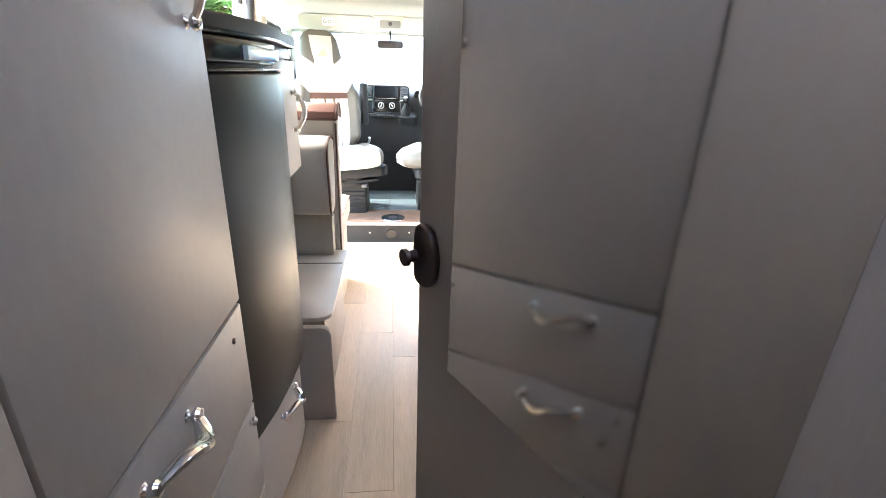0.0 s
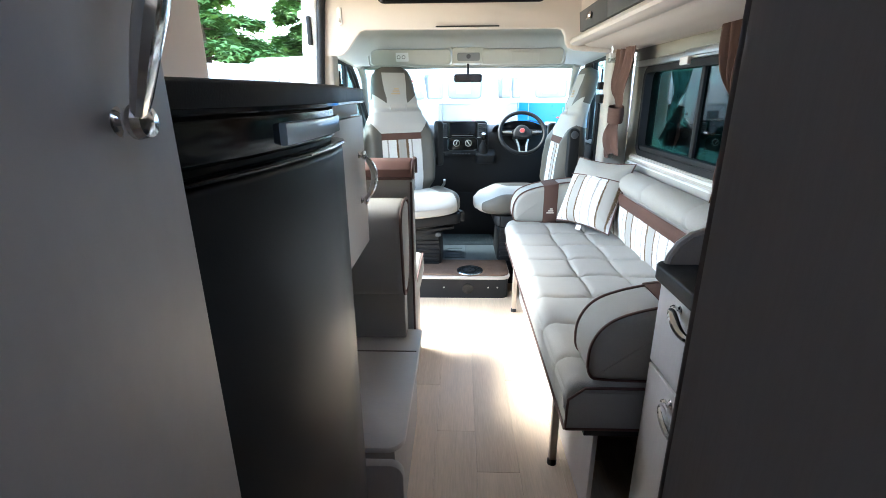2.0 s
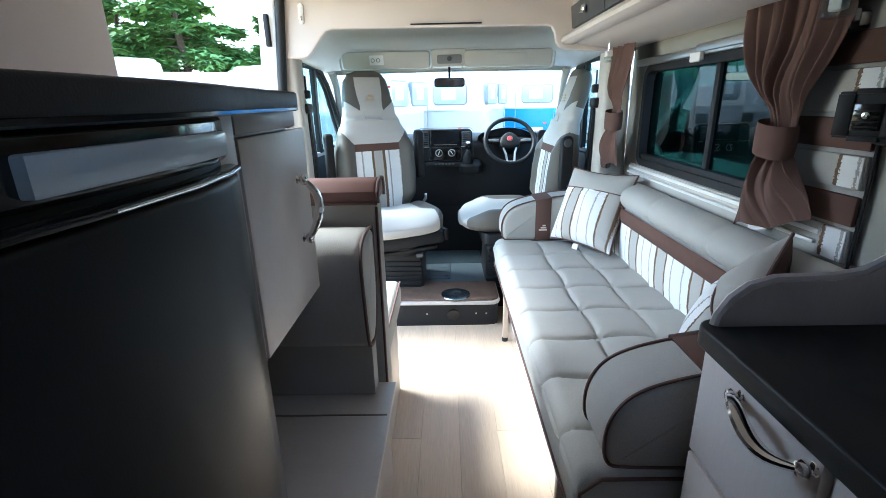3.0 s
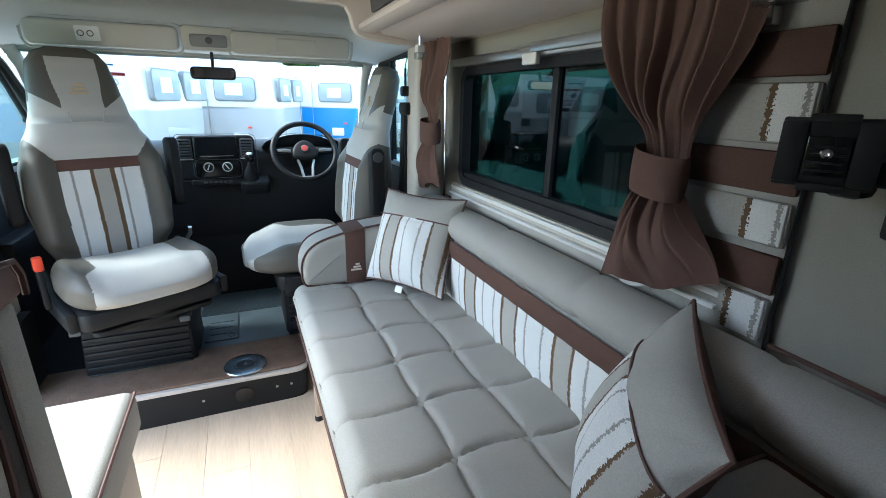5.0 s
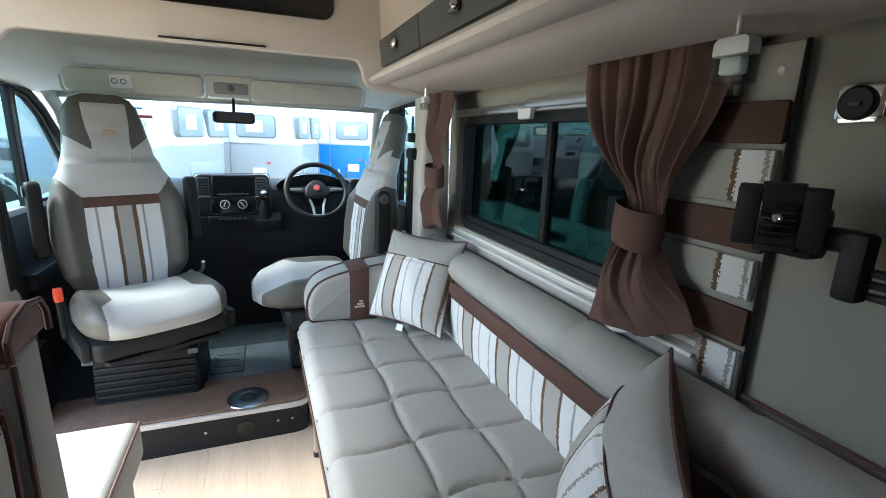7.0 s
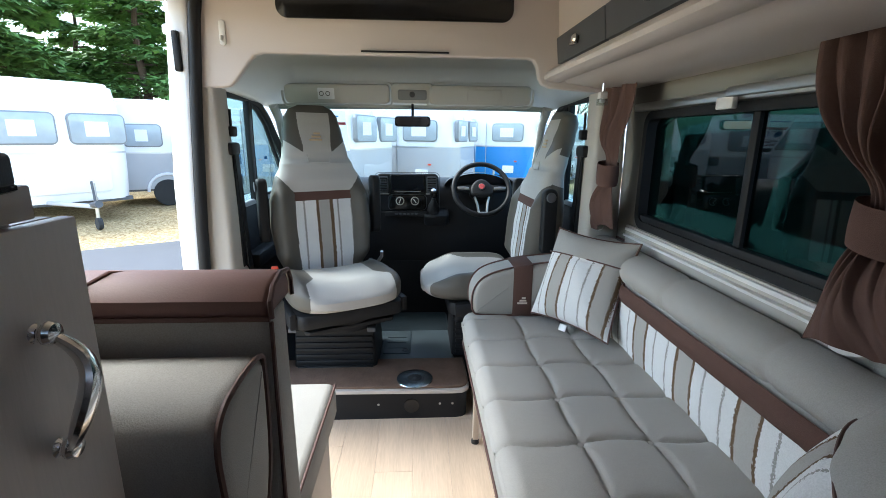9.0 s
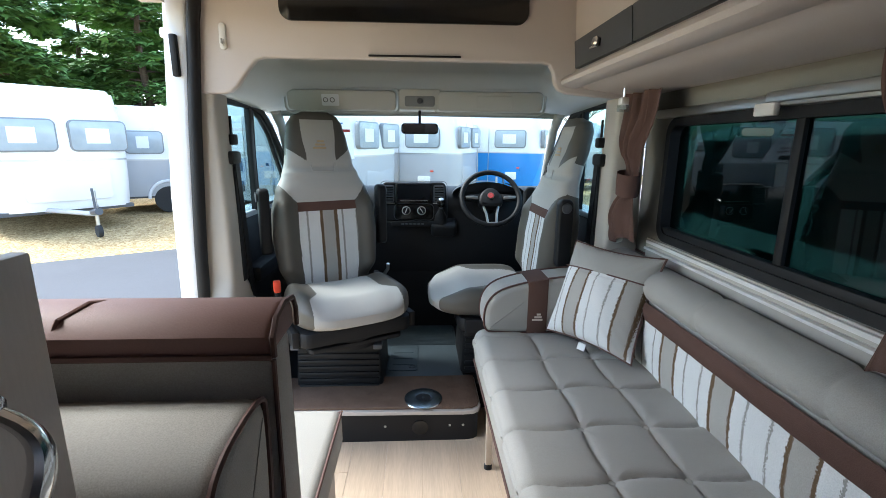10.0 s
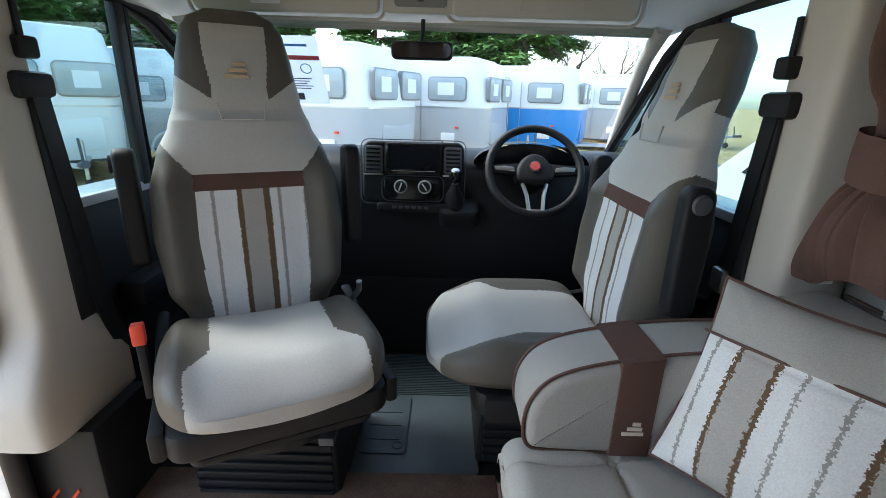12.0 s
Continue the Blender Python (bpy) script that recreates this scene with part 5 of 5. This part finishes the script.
for y0, y1, z0, z1, nm in fronts:
    d = part(nm, rb(-0.302, -0.284, y0, y1, z0, z1, 0.003), M_lam, wd)
    if nm == "drawer_front":
        bow_handle(d, Matrix.Translation((-0.284, -2.765, z1 - 0.042)) @ pose(0, 0, 0, 0, 90, 0) @ pose(0, 0, 0, 0, 0, 90), 0.125)
    if y1 > -2.5 and nm == "door":
        bow_handle(d, Matrix.Translation((-0.284, -2.498, 1.345)) @ pose(0, 0, 0, 0, 90, 0), 0.17)
for y, z in ((-2.475, 0.53), (-2.885, 0.45)):
    part("lock_button", lathe([(0.0, 0), (0.009, 0.0), (0.010, 0.009), (0.005, 0.014), (0, 0.015)], 14, pose(-0.284, y, z, 0, 90)), M_chrome, wd, "chrome push button lock")
for y, z in ((-2.91, 0.515), (-2.50, 0.735)):
    part("screw_cap", lathe([(0.0, 0), (0.006, 0.0), (0.005, 0.003), (0, 0.004)], 12, pose(-0.284, y, z, 0, 90)), M_edge, wd)

# ---------- washroom door with mirror ----------
dm = pose(0.045, -2.600, 0, 0, 0, -62.5)
wd2 = thing("door_3", "taupe washroom door standing ajar with a tall mirror", "door", dm, kind="structure")
part("leaf", rb(0.0, 0.556, 0.0, 0.034, 0.04, 1.86, 0.004), M_lam, wd2)
part("mirror", rb(0.095, 0.50, -0.004, -0.0004, 0.789, 1.80, 0), M_mirror, wd2, "tall frameless mirror")
plate = soft([(0.006, 0.905), (0.040, 0.900), (0.062, 0.925), (0.064, 0.965), (0.046, 0.998), (0.012, 1.000), (0.004, 0.975), (0.004, 0.930)])
lt = part("latch", prism(plate, "y", -0.014, 0.0, 0.005, 3), M_latch, wd2, "dark brown door latch")
part("thumb_turn", lathe([(0.0, 0), (0.010, 0.0), (0.009, 0.012), (0.014, 0.016), (0.013, 0.022), (0.0, 0.024)], 16, pose(0.014, -0.013, 0.948, 90)), M_latch, lt)
part("strike_tongue", rb(-0.012, 0.004, 0.006, 0.024, 0.935, 0.965, 0.003), M_latch, lt)
part("edge_strip", rb(-0.003, 0.0, 0.003, 0.031, 0.05, 1.85, 0.001), M_edge, wd2)
jb = rb(0.562, 1.15, -0.012, 0.04, 0.0, 1.895, 0.003, m=dm)
rb(0.46, 0.95, -2.96, -2.915, 0.0, 1.895, 0.002, bm=jb)
struct("wall_washroom", jb, M_lam, "taupe laminate washroom partition", "wall")

# ---------- kitchen unit ----------
kt = thing("kitchen_unit", "taupe kitchen base unit with drawer and doors", "kitchen unit")
part("carcass", rb(0.438, 0.95, -2.9, -1.76, 0.0, 0.858, 0.002), M_lam, kt)
KF = ((-2.028, -1.757, 0.638, 0.852, "drawer_front"), (-2.028, -1.757, 0.05, 0.630, "door"), (-2.45, -2.045, 0.05, 0.852, "door"), (-2.9, -2.46, 0.05, 0.852, "door"))
for y0, y1, z0, z1, nm in KF:
    d = part(nm, rb(0.42, 0.438, y0, y1, z0, z1, 0.003), M_lam_lt, kt)
    if nm == "drawer_front":
        bow_handle(d, Matrix.Translation((0.42, -1.94, 0.825)) @ pose(0, 0, 0, 0, -90, 0) @ pose(0, 0, 0, 0, 0, 90), 0.15)
    else:
        hy = -1.965 if y1 > -1.8 else y1 - 0.06
        hz = 0.60 if y1 > -1.8 else 0.70
        bow_handle(d, Matrix.Translation((0.42, hy, hz)) @ pose(0, 0, 0, 0, -90, 0) @ (pose(0, 0, 0, 0, 0, 90) if y1 > -1.8 else pose(0, 0, 0)), 0.15)
part("plinth", rb(0.45, 0.47, -2.9, -1.77, 0.0, 0.05, 0.001), M_edge, kt)
kw = thing("kitchen_worktop", "black laminate worktop with rounded corner", "worktop")
part("slab", prism(rpoly(0.398, 0.952, -2.9, -1.742, 0.035, 6, (0, 0, 0, 1)), "z", 0.86, 0.898, 0.005, 3), M_black, kw)
up = thing("end_upstand", "taupe curved end panel rising from the worktop to the wall", "end panel")
ups = [(0.952, 0.898), (0.425, 0.898), (0.428, 0.915), (0.445, 0.945), (0.47, 0.966), (0.51, 0.978), (0.60, 0.980), (0.65, 0.988), (0.69, 1.012), (0.722, 1.055), (0.74, 1.11), (0.757, 1.20), (0.79, 1.32), (0.85, 1.43), (0.952, 1.50)]
part("board", prism(ups, "y", -1.778, -1.755, 0.003), M_lam, up)
part("edging", tube([(x, -1.7665, z) for x, z in ups[1:-1]], 0.008, 8, flat=1.4), M_lam_lt, up, "pale edging strip")
ls = thing("wall_socket", "small chrome switch on the cream side wall", "switch", pose(-0.918, -1.62, 1.415))
part("plate", prism(rpoly(-0.035, 0.035, -0.045, 0.045, 0.01), "x", 0.0, 0.008, 0.003), M_alu, ls)
part("rocker", lathe([(0.0, 0), (0.022, 0), (0.02, 0.008), (0, 0.010)], 20, pose(0.008, 0, 0, 0, 90)), M_plastic, ls)
part("panel_joint", tube([(0.002, 0.04, -0.16), (0.002, 0.04, 0.45)], 0.003, 6), M_edge, ls)

# ---------- outside ----------
GZ = -0.5
gr = struct("ground", rb(-300, 300, -300, 300, GZ - 0.2, GZ, 0), M_gravel, "pale yellow gravel ground", "ground")
c = Vector((-3.95, 4.2, GZ + 0.008))
vs = []
for s, w in ((-40, -1.75), (-40, 1.75), (40, 1.75), (40, -1.75)):
    a = Vector((0.86, 0.51, 0)).normalized() * s
    vs.append(c + a + Vector((-0.51, 0.86, 0)) * w)
rd2 = bmesh.new()
lo = [rd2.verts.new(v - Vector((0, 0, 0.02))) for v in vs]
hi = [rd2.verts.new(v) for v in vs]
rd2.faces.new(hi)
for i in range(4):
    rd2.faces.new((lo[i], lo[(i + 1) % 4], hi[(i + 1) % 4], hi[i]))
bmesh.ops.recalc_face_normals(rd2, faces=rd2.faces)
struct("road", rd2, M_road, "grey asphalt lane between gravel pitches", "road")


def caravan(m, low, label, W=2.15, L=4.6, H=2.45, upper=None, up=0.0):
    """A touring caravan; its nose points along local x, its centre stands at the origin on the ground."""
    upper = upper or M_white
    c = thing("caravan", label, "caravan", m, group="parked caravans")
    zb, zw, zt = 0.42, 1.28 + up, H

    def prof(z):
        t = (z - zb) / (zt - zb)
        return 0.10 * (2 * t - 0.9) ** 2 + 0.30 * max(0, t - 0.6) ** 1.5

    def shell(z0, z1, n):
        def fn(u, v):
            z = z0 + (z1 - z0) * v
            a = 6.28318 * u
            cc, ss = math.cos(a), math.sin(a)
            hx, hy = L / 2 - prof(z), W / 2 - 0.25 * prof(z)
            return (hx * math.copysign(abs(cc) ** 0.28, cc), hy * math.copysign(abs(ss) ** 0.28, ss), z)
        return grid(fn, 72, n, wrap=True)
    part("lower_body", shell(zb, zw, 8), low, c, angle=50)
    part("upper_body", shell(zw, zt - 0.12, 10), upper, c, angle=50)
    rf = shell(zt - 0.12, zt - 0.02, 3)
    k = prism([(x * 0.985, y * 0.97) for x, y in rpoly(-L / 2 + 0.33, L / 2 - 0.33, -W / 2 + 0.09, W / 2 - 0.09, 0.3, 6)], "z", zt - 0.06, zt + 0.06, 0.05, 3)
    part("roof", merge(rf, k), upper, c)
    part("waist_trim", grid(lambda u, v: ((L / 2 - prof(zw) + 0.006) * math.copysign(abs(math.cos(6.28318 * u)) ** 0.28, math.cos(6.28318 * u)), (W / 2 - 0.25 * prof(zw) + 0.006) * math.copysign(abs(math.sin(6.28318 * u)) ** 0.28, math.sin(6.28318 * u)), zw - 0.015 + 0.03 * v), 72, 1, wrap=True), M_alu, c)
    part("floor_pan", rb(-L / 2 + 0.15, L / 2 - 0.15, -W / 2 + 0.1, W / 2 - 0.1, zb - 0.05, zb + 0.02, 0), M_plast_gr, c)
    for s in (-1, 1):
        y = s * (W / 2 - 0.012)
        y0, y1 = min(y, y + s * 0.03), max(y, y + s * 0.03)
        for x0, x1 in ((-1.75, -0.95), (0.85, 1.80)):
            w = part("window", prism(rpoly(x0, x1, 1.42 + up, 1.95 + up, 0.10), "y", y0, y1, 0.008), M_cvframe, c)
            part("pane", prism(rpoly(x0 + .025, x1 - .025, 1.445 + up, 1.925 + up, 0.08), "y", y0 - (0.006 if s < 0 else 0), y1 + (0.006 if s > 0 else 0), 0.003), M_cvglass, w)
            part("notice", prism(rpoly(x0 + .25, x1 - .3, 1.55 + up, 1.82 + up, 0.01), "y", y0 - (0.009 if s < 0 else 0), y1 + (0.009 if s > 0 else 0)), M_paper, w)
        d = part("door", prism(rpoly(-0.35, 0.30, 0.50, 2.05 + up, 0.09), "y", y0, y1 - 0.004 if s > 0 else y1, 0.006), low if low is not M_blue else upper, c)
        part("door_pull", rb(0.18, 0.24, y0 - (0.02 if s < 0 else 0), y1 + (0.02 if s > 0 else 0), 1.18, 1.24, 0.004), M_plastic, d)
        part("door_frame", tube([(x, y + s * 0.02, z) for x, z in rpoly(-0.38, 0.33, 0.47, 2.08 + up, 0.10)], 0.012, 6, closed=True), M_alu, c)
        part("body_seam", rb(0.66, 0.675, y0, y1 - 0.008 if s > 0 else y1, 0.46, 2.1, 0), M_alu, c)
        for x0, z0 in ((-0.80, 0.62), (-0.80, 1.05), (1.2, 0.62)):
            part("vent_hatch", prism(rpoly(x0, x0 + 0.34, z0, z0 + 0.22, 0.02), "y", y0, y1, 0.004), M_plast_gr if x0 < 0 else upper, c)
        part("wheel_arch", tube([(-0.95 + 0.42 * math.cos(a), s * (W / 2), 0.36 + 0.42 * math.sin(a)) for a in [math.pi * i / 12 for i in range(13)]], 0.035, 6), upper, c)
        wl = part("wheel", lathe([(0.20, -0.09), (0.31, -0.09), (0.325, -0.05), (0.325, 0.05), (0.31, 0.09), (0.20, 0.09)], 28, pose(-0.95, s * (W / 2 - 0.08), 0.325, 90)), M_tyre, c)
        part("rim", lathe([(0.0, -0.075), (0.20, -0.085), (0.21, 0.0), (0.20, 0.085), (0.0, 0.075)], 20, pose(-0.95, s * (W / 2 - 0.08), 0.325, 90)), M_silver, wl)
        part("marker_lamp", rb(1.55, 1.63, y0 - 0.01 if s < 0 else y0, y1 + 0.01 if s > 0 else y1, 0.95, 0.99, 0.004), M_red, c)
    for s in (-1, 1):
        yc = s * 0.52
        x = L / 2 - prof(1.7) + 0.002
        w = part("front_window", prism(rpoly(yc - 0.44, yc + 0.44, 1.42 + up, 1.96 + up, 0.10), "x", x - 0.06, x + 0.035, 0.01), M_cvframe, c)
        part("pane", prism(rpoly(yc - 0.415, yc + 0.415, 1.445 + up, 1.935 + up, 0.07), "x", x + 0.03, x + 0.042, 0.003), M_cvglass, w)
        part("notice", prism(rpoly(yc - 0.2, yc + 0.16, 1.56 + up, 1.82 + up, 0.01), "x", x + 0.042, x + 0.045), M_paper, w)
    x = L / 2 - prof(0.8)
    part("front_hatch", prism(rpoly(-0.62, 0.62, 0.58, 1.12, 0.08), "x", x - 0.05, x + 0.02, 0.008), upper if low is M_white else low, c)
    hb = part("drawbar", tube([(L / 2 - 0.3, -0.42, 0.44), (L / 2 + 0.95, 0, 0.44), (L / 2 - 0.3, 0.42, 0.44)], 0.04, 8), M_silver, c)
    part("coupling", tube([(L / 2 + 0.9, 0, 0.46), (L / 2 + 1.2, 0, 0.50)], [0.05, 0.06], 8), M_plast_gr, hb)
    part("coupling_handle", tube([(L / 2 + 0.95, 0.03, 0.50), (L / 2 + 0.9, 0.03, 0.85)], 0.02, 8), M_plast_gr, hb)
    jk = part("jockey_tube", tube([(L / 2 + 0.72, 0.10, 0.15), (L / 2 + 0.72, 0.10, 0.80)], 0.03, 8), M_alu, hb)
    part("jockey_wheel", lathe([(0.0, -0.035), (0.10, -0.035), (0.11, 0.0), (0.10, 0.035), (0.0, 0.035)], 18, pose(L / 2 + 0.72, 0.10, 0.11, 90)), M_tyre, c)
    return c


def stand(x, y, yaw, sc=1.0):
    return pose(x, y, GZ, 0, 0, yaw) @ Matrix.Scale(sc, 4)


caravan(stand(-8.75, 9.25, -40, 1.12), M_white, "white touring caravan with two front windows on the gravel")
caravan(stand(-6.1, 11.9, 30, 1.05), M_silver, "silver-sided touring caravan with white roof parked behind")
ROW = ((-12.0, 19.5, M_silver, "silver and white touring caravan seen past the cab door"), (-3.2, 10.2, M_silver, "white caravan with silver lower half beyond the windscreen"),
       (-0.8, 12.9, M_silver, "white caravan with grey lower half in the row"), (2.05, 15.0, M_blue, "white caravan with bright blue lower half in the row"),
       (5.2, 18.3, M_silver, "pale grey caravan at the end of the row"), (9.2, 21.0, M_white, "white caravan farther along the row"))
for x, y, low, lab in ROW:
    caravan(stand(x, y, -22, 1.08), low, lab, up=0.13)

# the neighbouring van beyond the tinted window
nv = thing("parked_van", "white van with large black side windows parked alongside", "van", pose(1.95, 0.0, GZ))
shell = [(-4.4, 0.35), (3.3, 0.35), (3.42, 0.8), (3.25, 1.12), (2.55, 1.27), (1.62, 1.84), (1.42, 1.905), (1.1, 1.935), (-4.2, 1.96), (-4.4, 1.9)]
part("body", prism(shell, "x", 0.0, 1.8, 0.06, 3), M_white, nv)
for pts in ([(0.50, 1.345), (1.53, 1.35), (1.36, 1.84), (0.42, 1.865)], [(-0.95, 1.345), (0.38, 1.345), (0.30, 1.865), (-0.95, 1.885)],
            [(-2.5, 1.345), (-1.05, 1.345), (-1.05, 1.885), (-2.5, 1.89)], [(-4.15, 1.345), (-2.6, 1.345), (-2.6, 1.89), (-4.05, 1.895)]):
    part("side_window", prism(pts, "x", -0.012, 0.02, 0.003), M_dkglass, nv, "black glazed side window")
part("quarter_window", prism([(1.66, 1.35), (2.10, 1.35), (1.62, 1.72)], "x", -0.012, 0.02, 0.003), M_dkglass, nv)
part("crease", rb(-0.015, 0.01, -4.3, 2.9, 1.02, 1.05, 0.006), M_silver, nv)
part("door_handle", rb(-0.03, 0.005, 0.52, 0.70, 1.20, 1.235, 0.008), M_plastic, nv)
mr = part("door_mirror", rb(-0.19, -0.02, 1.42, 1.53, 1.33, 1.50, 0.03, 3), M_plastic, nv)
part("mirror_arm", rb(-0.04, 0.01, 1.45, 1.50, 1.335, 1.37, 0.008), M_plastic, mr)
part("roof_rail", tube([(0.15, -4.1, 2.02), (0.15, 0.9, 2.0), (0.15, 1.0, 1.94)], 0.02, 8), M_plastic, nv)
for y in (-4.0, -1.5, 0.85):
    part("rail_foot", rb(0.13, 0.17, y - 0.03, y + 0.03, 1.93, 2.01, 0.004), M_plastic, nv)
txt = bpy.data.curves.new("lettering", "FONT")
txt.body, txt.size, txt.extrude = "CAPLAND", 0.105, 0.001
holder = new("lettering", txt)
me = bpy.data.meshes.new_from_object(holder)
bpy.data.objects.remove(holder)
me.materials.append(M_silver)
lett = new("side_lettering", me)
lett.parent = nv
lett.matrix_basis = frame_from((-0.015, 0.325, 1.37), (0, -0.15, 0.97), (-1, 0, 0))
tagged(lett, "pale upright lettering")
for y in (-3.2, 2.55):
    wl = part("wheel", lathe([(0.20, -0.1), (0.31, -0.1), (0.33, 0), (0.31, 0.1), (0.20, 0.1)], 24, pose(0.11, y, 0.33, 0, 90)), M_tyre, nv)
    part("rim", lathe([(0.0, -0.08), (0.21, -0.09), (0.21, 0.09), (0.0, 0.08)], 20, pose(0.11, y, 0.33, 0, 90)), M_silver, wl)


def conifer(m, label, H=7.0, R=2.4, n=5200, seed=1):
    """A spreading cypress: tapered trunk, limbs, drooping sprays of small leaves."""
    r = random.Random(seed)
    t = thing("tree", label, "tree", m, group="conifer belt")
    part("trunk", tube([(0.1 * math.sin(i), 0.1 * math.cos(2 * i), H * 0.9 * i / 7) for i in range(8)], [0.22 * (1 - i / 8.5) + 0.02 for i in range(8)], 9), M_bark, t)
    lim, tips = bmesh.new(), []
    for i in range(58):
        z = H * (0.10 + 0.85 * r.random())
        a = r.random() * 6.283
        L = R * (1.05 - 0.75 * z / H) * r.uniform(0.65, 1.15)
        pts = [Vector((0, 0, z)) + Vector((math.cos(a) * L * s, math.sin(a) * L * s, 0.22 * L * s - 0.30 * L * s * s)) for s in (0, 0.33, 0.66, 1)]
        tube(pts, [0.05, 0.035, 0.02, 0.008], 5, lim)
        for s in (0.3, 0.5, 0.65, 0.8, 0.92, 1.0):
            j = min(2, int(s * 3))
            p = pts[j].lerp(pts[j + 1], s * 3 - j)
            tips += [(p, a, L)] * (1 + int(3 * s))
    part("limb", lim, M_bark, t)
    V, F = [], []
    for i in range(n):
        p, a, L = tips[r.randrange(len(tips))]
        b = a + r.gauss(0, 0.9)
        o = p + Vector((r.gauss(0, 0.22), r.gauss(0, 0.22), r.gauss(0, 0.10)))
        ln, w = r.uniform(0.2, 0.55), r.uniform(0.03, 0.075)
        d = Vector((math.cos(b), math.sin(b), r.uniform(-0.65, 0.15))) * ln
        sd = Vector((-math.sin(b), math.cos(b), r.uniform(-0.4, 0.4))) * w
        k = len(V)
        V += [o, o + d * 0.45 + sd, o + d, o + d * 0.45 - sd, o + d * 0.4 + sd * 3.0 + Vector((0, 0, -0.02)), o + d * 0.4 - sd * 3.0 + Vector((0, 0, -0.02))]
        F += [(k, k + 1, k + 2, k + 3), (k, k + 4, k + 1), (k, k + 3, k + 5)]
    me = bpy.data.meshes.new("crown")
    me.from_pydata(V, [], F)
    me.materials.append(M_leaf)
    cr = new("crown", me)
    cr.parent = t
    return t


ta = conifer(pose(-14.5, 15.5, GZ), "dark green conifer with drooping sprays behind the caravans", 8.5, 3.0, 24000, 1)
tb = conifer(pose(-11.0, 18.5, GZ), "broad green cypress behind the caravans", 9.0, 3.3, 24000, 2)
for i, (x, y) in enumerate(((-19, 12.5), (-17.5, 17), (-22, 9), (-7.5, 22), (-24, 15), (-13.5, 22), (-3.5, 24), (0.5, 26), (4.0, 25), (-1.5, 29), (-17, 24), (2.5, 30), (-28, 5))):
    copy_thing(ta if i % 2 else tb, pose(x, y, GZ, 0, 0, 70 * i) @ Matrix.Scale(0.9 + 0.1 * (i % 3), 4))


def bare_tree(m, label, seed):
    r = random.Random(seed)
    t = thing("tree", label, "tree", m, group="bare trees")
    part("trunk", tube([(0, 0, 0), (0.08, 0.02, 1.2), (0.0, 0.1, 2.4), (0.05, 0.0, 3.4)], [0.14, 0.11, 0.08, 0.05], 8), M_bark, t)
    k = bmesh.new()

    def grow(p, d, L, rad, dep):
        e = p + d * L
        mid = p.lerp(e, 0.5) + Vector((r.gauss(0, 0.05), r.gauss(0, 0.05), 0)) * L
        tube([p, mid, e], [rad, rad * 0.8, rad * 0.55], 5, k)
        if dep:
            for _ in range(3):
                nd = (d + Vector((r.gauss(0, 0.5), r.gauss(0, 0.5), r.uniform(0, 0.4)))).normalized()
                grow(e if r.random() < 0.7 else mid, nd, L * 0.66, rad * 0.55, dep - 1)
    for i in range(7):
        a = i * 0.95
        grow(Vector((0, 0, 1.6 + 0.3 * i)), Vector((math.cos(a), math.sin(a), 0.9)).normalized(), 1.1, 0.05, 3)
    part("branch", k, M_bark, t)
    return t


bt = bare_tree(pose(6.5, 24, GZ), "leafless winter tree beyond the caravan row", 4)
copy_thing(bt, pose(9.5, 26, GZ, 0, 0, 100))
copy_thing(bt, pose(13, 23, GZ, 0, 0, 200))

# ---------- floor planks ----------
shared = {}
PW = 0.152
rng = random.Random(5)
x = -0.30 - 5 * PW
while x < 0.98:
    y = -4.0 + rng.uniform(-0.9, 0.0)
    while y < 0.26:
        L = rng.choice((0.92, 1.22))
        a, b = max(y, -4.0), min(y + L, 0.27)
        x1 = min(x + PW, 0.98)
        if b - a > 0.02:
            key = (round(b - a, 3), round(x1 - x, 3))
            if key not in shared:
                shared[key] = finish(rb(0.0003, x1 - x - 0.0003, 0.0003, b - a - 0.0003, -0.006, 0.0, 0.0007, 1), "plank", M_oak)
            p = new("plank", shared[key])
            p.parent = floor
            p.location = (x, a, 0)
        y += L
    x += PW
